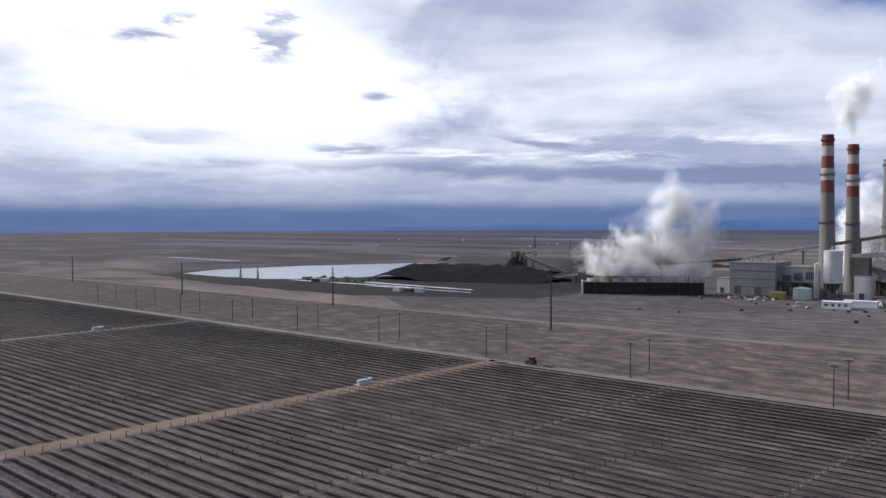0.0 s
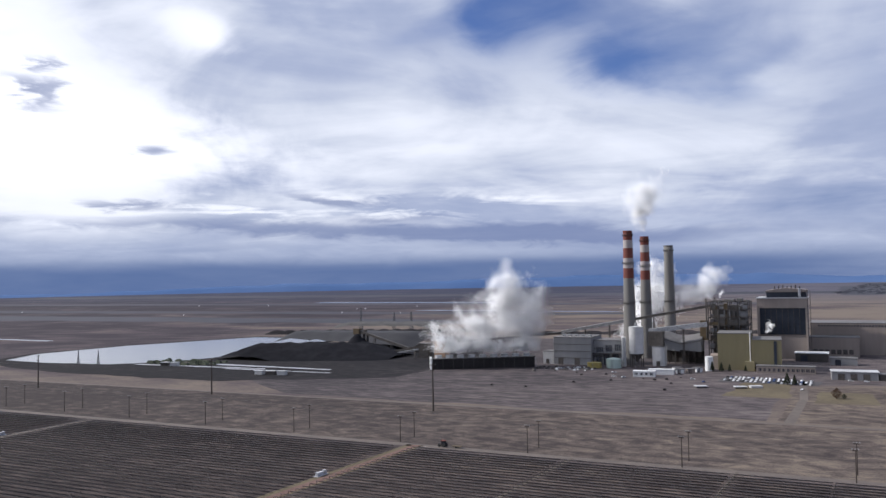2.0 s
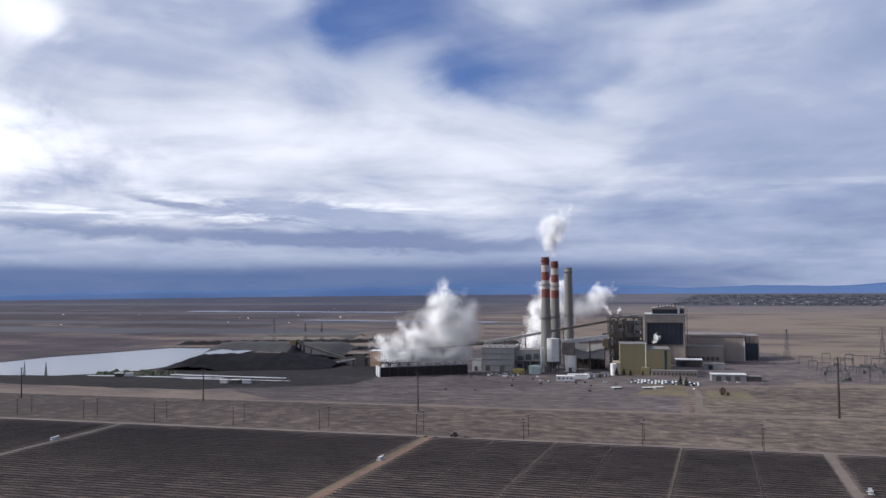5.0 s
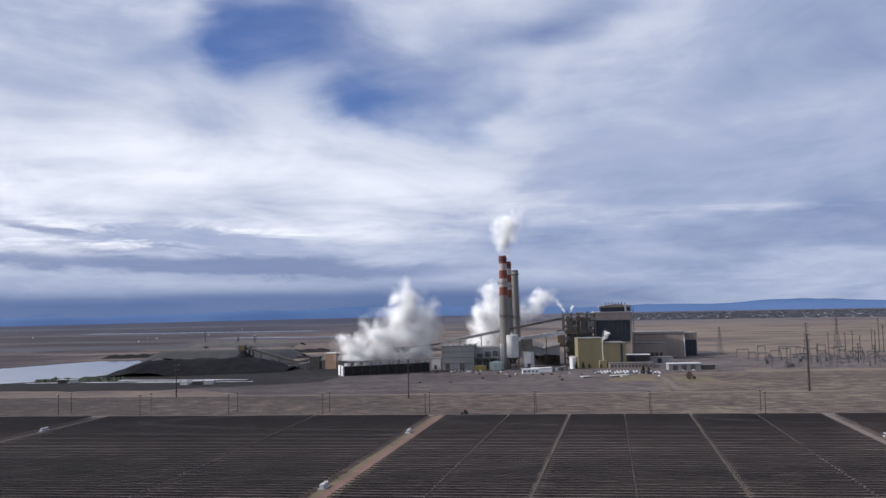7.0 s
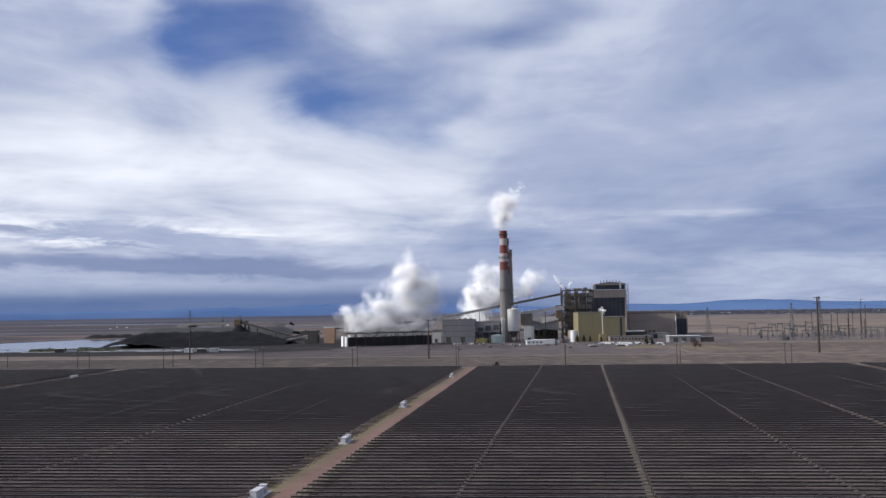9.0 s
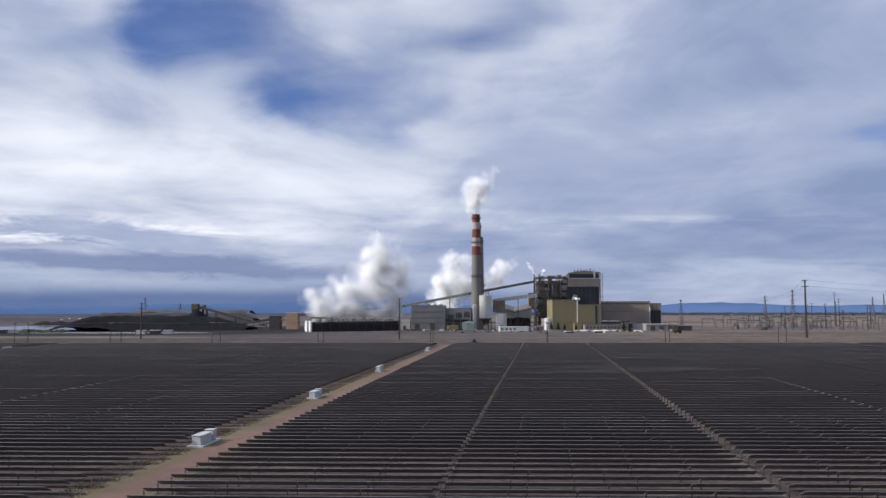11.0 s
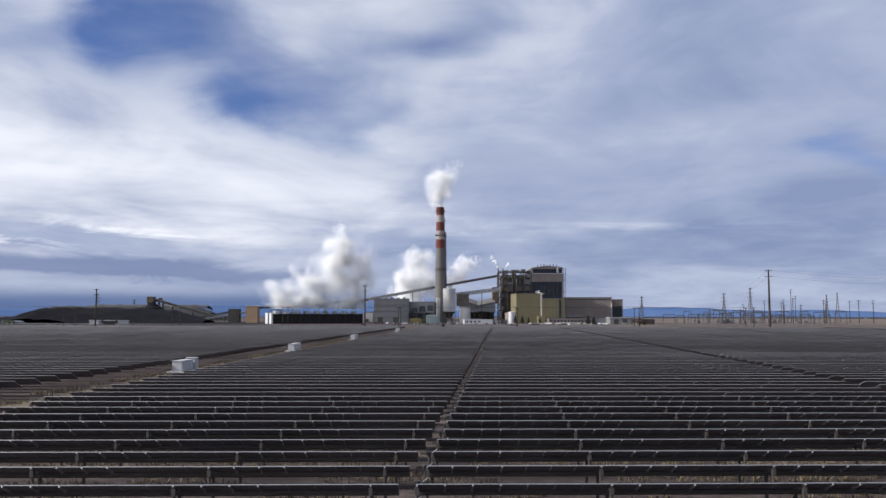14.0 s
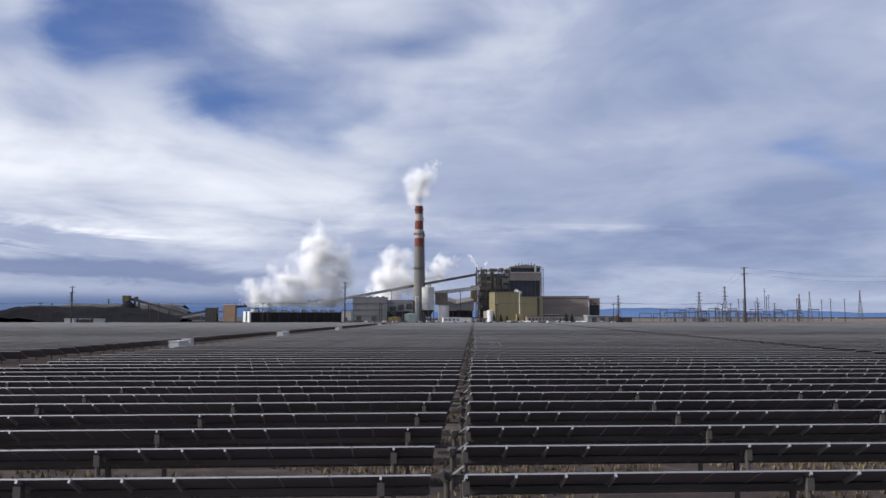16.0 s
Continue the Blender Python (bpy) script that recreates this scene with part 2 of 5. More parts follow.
def meadow(name, stops, low_scale, stretch=(0.6, 1, 1), bump=0.1):
    """Ground cover mottled at three scales."""
    m = bpy.data.materials.new(name)
    m.use_nodes = True
    t = m.node_tree
    p = t.nodes["Principled BSDF"]
    v = V(t, t.nodes.new("ShaderNodeTexCoord").outputs["Object"])
    a, c, d = grain(t, v, low_scale, 5, 0.6, 0.8, stretch), grain(t, v, low_scale * 9, 5, 0.65, 0.5, stretch), grain(t, v, 1.6, 4, 0.7)
    eastward = split(v)[0].step(-260.0, 160.0)  # colour darker to the west, paler towards the east
    f = (a * 0.4 + c * 0.95 + d * 0.6 - 0.63 + eastward * 0.2).step(0.28, 0.75)
    t.links.new(f.ramp(*stops).sock, p.inputs["Base Color"])
    p.inputs["Roughness"].default_value, p.inputs["Specular IOR Level"].default_value = 0.95, 0.1
    b = t.nodes.new("ShaderNodeBump")
    b.inputs["Strength"].default_value, b.inputs["Distance"].default_value = 0.7, bump
    t.links.new(c.sock, b.inputs["Height"])
    t.links.new(b.outputs[0], p.inputs["Normal"])
    return m


def steam_material(name):
    """White flakes that let part of the light through, normals bent sunward to brighten them."""
    m = bpy.data.materials.new(name)
    m.use_nodes = True
    t = m.node_tree
    t.nodes.clear()
    dif, tra = t.nodes.new("ShaderNodeBsdfDiffuse"), t.nodes.new("ShaderNodeBsdfTranslucent")
    dif.inputs[0].default_value = tra.inputs[0].default_value = (1.0, 1.0, 1.0, 1)
    mx, out = t.nodes.new("ShaderNodeMixShader"), t.nodes.new("ShaderNodeOutputMaterial")
    mx.inputs[0].default_value = 0.5
    geo, blend, unit = t.nodes.new("ShaderNodeNewGeometry"), t.nodes.new("ShaderNodeVectorMath"), t.nodes.new("ShaderNodeVectorMath")
    blend.operation, unit.operation = "MULTIPLY_ADD", "NORMALIZE"
    t.links.new(geo.outputs["Normal"], blend.inputs[0])
    # shading normal pulled towards the sun, so the shaded side stays bright
    blend.inputs[1].default_value, blend.inputs[2].default_value = (0.5, 0.5, 0.5), (-0.6, -0.3, 0.5)
    t.links.new(blend.outputs[0], unit.inputs[0])
    t.links.new(unit.outputs[0], dif.inputs["Normal"])
    t.links.new(dif.outputs[0], mx.inputs[1])
    t.links.new(tra.outputs[0], mx.inputs[2])
    t.links.new(mx.outputs[0], out.inputs[0])
    return m


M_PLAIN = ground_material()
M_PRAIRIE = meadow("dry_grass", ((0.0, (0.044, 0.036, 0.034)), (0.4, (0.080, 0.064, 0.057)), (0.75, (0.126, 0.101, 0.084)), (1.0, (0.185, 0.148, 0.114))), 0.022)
M_SOIL = meadow("field_soil", ((0.0, (0.040, 0.033, 0.033)), (0.45, (0.076, 0.061, 0.058)), (0.8, (0.112, 0.089, 0.081)), (1.0, (0.150, 0.120, 0.100))), 0.03, (0.3, 1, 1), 0.04)
M_STRAW = material("straw_grass", (0.072, 0.056, 0.032), (0.136, 0.106, 0.061), 0.5, 0.95, bump=0.05)
M_TRACK = material("dirt_track", (0.098, 0.055, 0.042), (0.160, 0.094, 0.073), 0.5, 0.95, bump=0.03)
M_PALETRACK = material("pale_track", (0.089, 0.072, 0.062), (0.149, 0.122, 0.102), 0.3, 0.95)
M_GRAVEL = meadow("yard_gravel", ((0.0, (0.045, 0.039, 0.041)), (0.4, (0.082, 0.069, 0.069)), (0.75, (0.123, 0.102, 0.099)), (1.0, (0.163, 0.138, 0.129))), 0.03, (0.35, 1, 1), 0.05)
M_ASPHALT = material("asphalt", (0.045, 0.042, 0.042), (0.075, 0.07, 0.07), 0.3, 0.9)
M_MUD = meadow("dark_bank", ((0.0, (0.013, 0.012, 0.013)), (0.4, (0.028, 0.025, 0.026)), (0.75, (0.052, 0.045, 0.045)), (1.0, (0.100, 0.086, 0.082))), 0.03, (0.4, 1, 1), 0.05)
M_ASH = material("ash_hill", (0.022, 0.022, 0.025), (0.044, 0.043, 0.046), 0.05, 0.95, stretch=(1, 1, 0.3))
M_ASHTOP = material("pale_ash", (0.042, 0.039, 0.037), (0.073, 0.068, 0.063), 0.05, 0.95)
M_WATER = material("pond_water", (0.05, 0.06, 0.07), (0.06, 0.07, 0.08), 0.2, 0.1, spec=0.35, bump=0.01)
M_ICE = material("pale_pool", (0.36, 0.36, 0.38), (0.50, 0.50, 0.52), 0.1, 0.4)
M_COAL = material("coal", (0.008, 0.008, 0.010), (0.018, 0.018, 0.021), 0.2, 0.95, bump=0.3, spec=0.05)
M_CONCRETE = material("stack_concrete", (0.128, 0.122, 0.112), (0.214, 0.203, 0.188), 0.25, 0.85, stretch=(1, 1, 0.12))
M_SOOT = material("stack_cap", (0.10, 0.028, 0.022), (0.17, 0.05, 0.038), 0.4, 0.8)
M_RED = material("stack_red", (0.125, 0.036, 0.026), (0.185, 0.058, 0.042), 0.4, 0.8, stretch=(1, 1, 0.2))
M_WHITE = material("stack_white", (0.297, 0.261, 0.248), (0.414, 0.378, 0.360), 0.4, 0.75, stretch=(1, 1, 0.2))
M_BACK = material("panel_back", (0.152, 0.143, 0.161), (0.210, 0.199, 0.224), 1.2, 0.6, spec=0.2, island=0.3)
M_FACE = material("panel_glass", (0.050, 0.045, 0.052), (0.080, 0.072, 0.080), 1.0, 0.6, spec=0.1, island=0.2)
# rims of the rows further off, darker than the near aluminium
M_FARRIM = material("far_rim", (0.15, 0.15, 0.155), (0.21, 0.21, 0.215), 1.0, 0.7)
M_BLADE = material("straw_blades", (0.11, 0.086, 0.052), (0.21, 0.165, 0.098), 0.8, 0.95)
M_AISLE = material("aisle_soil", (0.072, 0.058, 0.046), (0.122, 0.097, 0.076), 0.4, 0.95)
M_ALU = material("aluminium", (0.29, 0.29, 0.30), (0.42, 0.42, 0.42), 3.0, 0.4, 0.4)
M_GALV = material("galvanised_steel", (0.24, 0.24, 0.24), (0.38, 0.38, 0.37), 2.0, 0.5, 0.5)
M_LATTICE = material("weathered_lattice", (0.075, 0.075, 0.08), (0.14, 0.14, 0.145), 1.5, 0.6, 0.2)
M_CABINET = material("grey_white_enamel", (0.36, 0.36, 0.37), (0.50, 0.50, 0.51), 0.6, 0.55, stretch=(1, 1, 0.25))
M_SLATS = material("tower_slats", (0.018, 0.016, 0.016), (0.045, 0.04, 0.038), 0.6, 0.9, island=0.3)
M_FRP = material("fan_stack", (0.42, 0.42, 0.41), (0.58, 0.57, 0.56), 0.5, 0.6)
M_WHITEPAINT = material("white_paint", (0.58, 0.58, 0.57), (0.76, 0.76, 0.75), 0.5, 0.55, stretch=(1, 1, 0.25))
M_YELLOW = material("yellow_cladding", (0.184, 0.158, 0.086), (0.241, 0.210, 0.120), 0.25, 0.7, stretch=(1, 1, 0.15))
M_GREYCLAD = material("grey_cladding", (0.20, 0.20, 0.205), (0.29, 0.285, 0.28), 0.25, 0.7, stretch=(1, 1, 0.15))
M_TAN = material("tan_cladding", (0.235, 0.195, 0.168), (0.31, 0.262, 0.228), 0.25, 0.75, stretch=(1, 1, 0.15))
M_BEIGE = material("beige_cladding", (0.34, 0.22, 0.14), (0.44, 0.30, 0.20), 0.3, 0.75)
# dark windows, doors and vents; on open bays it paints their shade
M_NAVY = material("dark_glass_and_bay_shade", (0.012, 0.016, 0.026), (0.03, 0.036, 0.05), 0.4, 0.35)
M_STEEL = material("dark_steel", (0.040, 0.036, 0.033), (0.10, 0.088, 0.078), 0.7, 0.75)
M_BOILER = material("boiler_plate", (0.085, 0.078, 0.07), (0.15, 0.138, 0.125), 0.4, 0.8)
M_RUST = material("rusty_plate", (0.07, 0.052, 0.03), (0.14, 0.10, 0.055), 0.4, 0.85)
M_ROOF = material("grey_roof", (0.11, 0.105, 0.10), (0.18, 0.17, 0.165), 0.3, 0.8)
M_MINT = material("mint_tank", (0.34, 0.42, 0.37), (0.44, 0.52, 0.46), 0.5, 0.5)
M_OCHRE = material("ochre_tank", (0.28, 0.22, 0.06), (0.38, 0.30, 0.09), 0.5, 0.5)
M_POLE = material("pole_wood", (0.030, 0.022, 0.019), (0.055, 0.041, 0.034), 1.0, 0.9)
M_WIRE = material("wire", (0.05, 0.05, 0.05), (0.08, 0.08, 0.08), 1.0, 0.6)
M_RUBBER = material("rubber", (0.015, 0.015, 0.015), (0.03, 0.03, 0.03), 2.0, 0.8)
M_GLASS = material("car_glass", (0.015, 0.018, 0.022), (0.03, 0.034, 0.04), 2.0, 0.15)
M_LEAF = material("conifer_leaves", (0.018, 0.024, 0.014), (0.045, 0.055, 0.028), 1.0, 0.9, island=0.3)
M_DRYLEAF = material("dry_leaves", (0.06, 0.035, 0.02), (0.11, 0.065, 0.038), 1.0, 0.9)
M_WOODS = material("far_woods", (0.020, 0.022, 0.032), (0.048, 0.048, 0.060), 0.02, 0.95)
# the blue is air haze put into the mountains' base colour
M_HILL = material("hazed_mountains", (0.062, 0.112, 0.235), (0.098, 0.152, 0.28), 0.0022, 1.0, spec=0.0, stretch=(1, 1, 4))
M_STEAM = steam_material("steam")
CAR_PAINTS = [haze_free("paint_" + n, c) for n, c in (("white", (0.72, 0.72, 0.72)), ("silver", (0.42, 0.43, 0.44)), ("black", (0.025, 0.025, 0.03)),
                                                       ("pearl", (0.62, 0.62, 0.6)), ("blue", (0.04, 0.07, 0.16)))]

# ---------------------------------------------------------------- ground
bm = bmesh.new()
bm.faces.new([bm.verts.new(c) for c in ((-4700, -1500, 0), (4700, -1500, 0), (4700, 4650, 0), (-4700, 4650, 0))])
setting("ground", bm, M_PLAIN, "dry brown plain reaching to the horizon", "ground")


def ragged(pts, step, rough, seed):
    """The outline through pts with an uneven edge."""
    out = []
    for k, (a, b) in enumerate(zip(pts, pts[1:] + pts[:1])):
        a, b = Vector(a), Vector(b)
        n = max(1, int((b - a).length / step))
        side = Vector((-(b - a).y, (b - a).x)).normalized()
        for i in range(n):
            p = a.lerp(b, i / n)
            d = 0 if i == 0 else rough * noise.noise(Vector((p.x / step * 0.6, p.y / step * 0.6, seed)))
            out.append(tuple(p + side * d))
    return out


def sheet(name, pts, z, mat, label, category):
    bm = bmesh.new()
    bm.faces.new([bm.verts.new((x, y, z)) for x, y in pts])
    bmesh.ops.triangulate(bm, faces=bm.faces[:])
    ob = setting(name, bm, mat, label, category)
    return ob


sheet("field_soil", [(-700, -650), (420, -650), (420, 0), (-700, 0)], 0.02, M_SOIL, "bare brown soil under the solar rows", "soil")
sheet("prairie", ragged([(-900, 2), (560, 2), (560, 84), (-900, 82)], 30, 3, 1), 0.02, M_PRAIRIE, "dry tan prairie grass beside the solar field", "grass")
sheet("plant_yard", ragged([(-120, 88), (108, 88), (112, 200), (178, 210), (215, 330), (200, 460), (-150, 470), (-190, 300), (-260, 190)], 16, 6, 2), 0.03, M_GRAVEL, "reddish grey gravel yard round the plant", "ground")
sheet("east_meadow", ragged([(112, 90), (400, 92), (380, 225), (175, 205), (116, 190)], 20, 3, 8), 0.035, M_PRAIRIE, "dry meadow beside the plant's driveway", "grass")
sheet("lawn", ragged([(84, 150), (113, 150), (113, 202), (90, 204)], 10, 4, 3), 0.05, M_STRAW, "straw-coloured lawn in front of the car park", "lawn")
sheet("lawn", ragged([(124, 140), (150, 142), (148, 178), (126, 178)], 10, 3, 4), 0.05, M_STRAW, "straw-coloured lawn beside the driveway", "lawn")
sheet("driveway", ragged([(114.5, 86), (118.5, 86), (121.5, 150), (119, 222), (115.5, 222), (118, 150)], 12, 0.4, 5), 0.06, M_PALETRACK, "pale gravel driveway into the plant", "driveway")
sheet("car_park", ragged([(76, 203), (125, 198), (127, 216), (78, 226)], 12, 0.8, 6), 0.06, M_ASPHALT, "worn asphalt car park beside the yellow building", "car park")
sheet("edge_track", ragged([(-700, -1), (420, -2.5), (420, 1.5), (-700, 3.2)], 14, 0.5, 7), 0.05, M_PALETRACK, "pale dirt track along the field's edge", "track")
sheet("yard_track", ragged([(-900, 78), (560, 84), (560, 87), (-900, 81.5)], 14, 0.5, 9), 0.06, M_PALETRACK, "pale gravel track beside the plant yard", "track")
sheet("coal_yard", ragged([(-470, 150), (-330, 120), (-190, 118), (-100, 165), (-98, 300), (-150, 390), (-290, 330), (-285, 200), (-340, 160)], 14, 7, 10), 0.045, M_MUD, "dark coal-stained ground by the pond", "ground")
for k, pts in enumerate(([(-318, 174), (-205, 178), (-207, 181.5), (-318, 178)], [(-262, 190), (-160, 186), (-160, 189.5), (-258, 196)], [(-235, 171), (-150, 172), (-150, 174.5), (-232, 174)])):
    sheet("settling_pool", ragged(pts, 7, 1.2, 20 + k), 0.07, M_ICE, "shallow pale settling pool beside the coal yard", "water")
for k, (a, b, y0, y1) in enumerate(((-60, 70, 106, 107.2), (-50, 75, 116, 117), (-40, 72, 128, 129.2), (-55, 66, 141, 142))):
    sheet("wheel_track", ragged([(a, y0), (b, y0 + 3), (b, y1 + 3), (a, y1)], 9, 0.8, 30 + k), 0.05, M_PALETRACK, "faint pale wheel track across the gravel yard", "track")

POND = [(-449, 168), (-400, 163), (-338, 170), (-300, 200), (-290, 288), (-306, 425), (-409, 418), (-462, 300), (-472, 215)]
sheet("pond_bank", ragged([(x * 1.0 + (x + 380) * 0.09, y + (y - 280) * 0.09) for x, y in POND], 14, 3, 41), 0.05, M_MUD, "dark muddy bank round the pond", "bank")
sheet("pond", ragged(POND, 9, 1.6, 40), 0.09, M_WATER, "calm holding pond mirroring the pale sky", "water")
sheet("far_lake", ragged([(-560, 1050), (-180, 1010), (-170, 1030), (-540, 1080)], 30, 6, 43), 0.09, M_WATER, "narrow far lake on the plain", "water")
sheet("far_lake", ragged([(-1100, 1500), (-500, 1450), (-480, 1500), (-1100, 1560)], 40, 8, 44), 0.09, M_WATER, "narrow far lake on the plain", "water")
sheet("far_lake", ragged([(-760, 330), (-600, 322), (-600, 330), (-760, 340)], 20, 2, 45), 0.09, M_WATER, "narrow pale pool on the plain", "water")


def lane_x(lane, y):
    return lane[0] + lane[1] * y


WEST, ROAD, SEAM_A, LINE_A, SEAM_B, LINE_B, SEAM_C, EAST = (-153, 0.03), (2.0, 0.068), (32, 0.0895), (57.3, 0.0895), (80, 0.072), (106.5, 0.075), (132, 0.055), (160, 0.055)
FAR_W, FAR_E, MID_W = (-420, 0.0), (330, 0.05), (-53, 0.02)


def strip(name, lane, h0, h1, mat, z, label, category, seed):
    ys = [0.5 - 8 * k for k in range(0, 60)]
    left = [(lane_x(lane, y) - h0 + 0.25 * noise.noise(Vector((y * 0.2, seed, 0))), y) for y in ys]
    right = [(lane_x(lane, y) + h1 + 0.25 * noise.noise(Vector((y * 0.2, seed + 5, 0))), y) for y in ys]
    bm = bmesh.new()
    a = [bm.verts.new((x, y, z)) for x, y in left]
    b = [bm.verts.new((x, y, z)) for x, y in right]
    for k in range(len(ys) - 1):
        bm.faces.new((a[k], a[k + 1], b[k + 1], b[k]))
    setting(name, bm, mat, label, category)


strip("verge", ROAD, 3.7, 2.4, M_STRAW, 0.05, "straw-coloured grass verge along the dirt track", "grass", 1)
strip("field_track", ROAD, 1.55, 1.55, M_TRACK, 0.07, "reddish dirt track between blocks of solar rows", "track", 2)
strip("field_track", WEST, 1.8, 1.8, M_PALETRACK, 0.07, "pale dirt track between blocks of solar rows", "track", 3)
strip("field_track", EAST, 1.7, 1.7, M_PALETRACK, 0.07, "pale dirt track between blocks of solar rows", "track", 4)
strip("service_aisle", LINE_A, 0.6, 0.6, M_AISLE, 0.06, "narrow pale aisle between solar rows", "aisle", 5)
strip("service_aisle", LINE_B, 0.5, 0.5, M_AISLE, 0.06, "narrow pale aisle between solar rows", "aisle", 6)

# mountains far beyond the plain, their haze painted in as blue
bm = bmesh.new()
prev = None
for i in range(181):
    deg = -88 + 176 * i / 180
    a = radians(deg)
    broad = math.exp(-((deg - 18) / 5) ** 2) * 34 + math.exp(-((deg - 9) / 4) ** 2) * 20 + math.exp(-((deg - 28) / 6) ** 2) * 16 + math.exp(-((deg + 3) / 7) ** 2) * 26 + math.exp(-((deg + 15) / 8) ** 2) * 18
    h = 12 + 30 * min(1, max(0, (deg + 52) / 14)) - 20 * min(1, max(0, (deg + 12) / 12)) + broad + 9 * noise.noise(Vector((deg * 0.2, 0, 2))) + 7 * noise.noise(Vector((deg * 0.6, 3, 0))) + 3.5 * noise.noise(Vector((deg * 1.9, 7, 0)))
    ring = [bm.verts.new((r * math.sin(a), r * math.cos(a), zz)) for r, zz in ((4380, -2), (4450, h * 0.55 + 6 * noise.noise(Vector((deg * 0.9, 9, 0)))), (4520, max(9, h)), (4600, -2))]
    if prev:
        for k in range(3):
            bm.faces.new((prev[k], ring[k], ring[k + 1], prev[k + 1]))
    prev = ring
setting("mountain_range", bm, M_HILL, "mountain range on the horizon, haze painted in as blue", "mountains", True)


# far woods and town
def scatter(name, n, area, size, mat, label, category, seed, tall=0.7):
    rnd = random.Random(seed)
    verts, faces = [], []
    for _ in range(n):
        x, y = area(rnd)
        s, h = rnd.uniform(*size), rnd.uniform(*size) * tall
        k = len(verts)
        w = rnd.uniform(0.7, 2.2)
        verts += [(x - s * w, y - s, 0), (x + s * w, y - s, 0), (x + s * w, y + s, 0), (x - s * w, y + s, 0), (x - s * w * 0.5, y - s * 0.3, h), (x + s * w * 0.4, y - s * 0.2, h * rnd.uniform(0.7, 1.1)), (x + s * w * 0.3, y + s * 0.5, h), (x - s * w * 0.4, y + s * 0.4, h * 0.9)]
        faces += [(k, k + 1, k + 5, k + 4), (k + 1, k + 2, k + 6, k + 5), (k + 2, k + 3, k + 7, k + 6), (k + 3, k, k + 4, k + 7), (k + 4, k + 5, k + 6, k + 7)]
    me = bpy.data.meshes.new(name)
    me.from_pydata(verts, [], faces)
    me.materials.append(mat)
    tagged(new(name, me), label, category, kind="stuff")


def fan(a0, a1, r0, r1):
    def pick(rnd):
        a, r = radians(rnd.uniform(a0, a1)), r0 + (r1 - r0) * rnd.random()
        return r * math.sin(a), r * math.cos(a)
    return pick


scatter("far_woods", 3600, fan(4, 62, 2050, 3800), (3, 8), M_WOODS, "dark bare river woods far across the plain", "woods", 3, 0.5)
scatter("far_town", 500, fan(8, 60, 2100, 3200), (0.8, 1.8), M_FRP, "pale roofs of a far town among trees", "town", 5, 1.2)
scatter("far_sheds", 12, fan(-62, -15, 1100, 1900), (0.7, 1.4), M_WHITEPAINT, "tiny pale sheds far out on the plain", "shed", 6, 0.9)
scatter("pond_scrub", 60, lambda r: (r.uniform(-318, -258), r.uniform(180, 205)), (0.8, 2.2), M_LEAF, "dark scrub on the pond's bank", "scrub", 7, 1.0)
for k, (y0, y1, x0, x1) in enumerate(((640, 760, -1500, -330), (900, 985, -1900, -120), (1330, 1430, -2400, 0), (1950, 3300, 150, 3000), (2100, 2400, -3200, 150))):
    sheet("scrub_flat", ragged([(x0, y0), (x1, y0 + 30), (x1 + 60, y1), (x0, y1 + 40)], 60, 26, 70 + k), 0.05, M_WOODS, "dark band of scrub across the plain", "scrub")
arc = [(r * math.sin(radians(a)), r * math.cos(radians(a))) for r, way in ((2080, range(4, 64, 4)), (4100, range(60, 3, -4))) for a in way]
sheet("far_wood_floor", ragged(arc, 60, 40, 50), 0.3, M_WOODS, "dark wooded river flats far away", "woods")


# ---------------------------------------------------------------- smokestacks
def ring_band(r0, r1, height, z0, z1, out):
    bm = bmesh.new()
    f = lambda z: r0 + (r1 - r0) * z / height + out
    tube(bm, [(0, 0, z0, f(z0)), (0, 0, z1, f(z1))], 40, cap=False)
    return bm


def gallery(parent, r, z, mat):
    bm = bmesh.new()
    tube(bm, [(0, 0, z, r), (0, 0, z, r + 0.8), (0, 0, z + 0.12, r + 0.8), (0, 0, z + 0.12, r)], 40, cap=False)
    for h in (0.5, 0.95):
        tube(bm, [(0, 0, z + h, r + 0.72), (0, 0, z + h, r + 0.78), (0, 0, z + h + 0.08, r + 0.78), (0, 0, z + h + 0.08, r + 0.72)], 40, cap=False)
    for k in range(20):
        a = 2 * math.pi * k / 20
        beam(bm, (math.cos(a) * (r + 0.75), math.sin(a) * (r + 0.75), z), (math.cos(a) * (r + 0.75), math.sin(a) * (r + 0.75), z + 1.0), 0.07)
        beam(bm, (math.cos(a) * r, math.sin(a) * r, z - 0.7), (math.cos(a) * (r + 0.7), math.sin(a) * (r + 0.7), z), 0.1)
    part("gallery", bm, mat, parent, "steel walkway with railing")


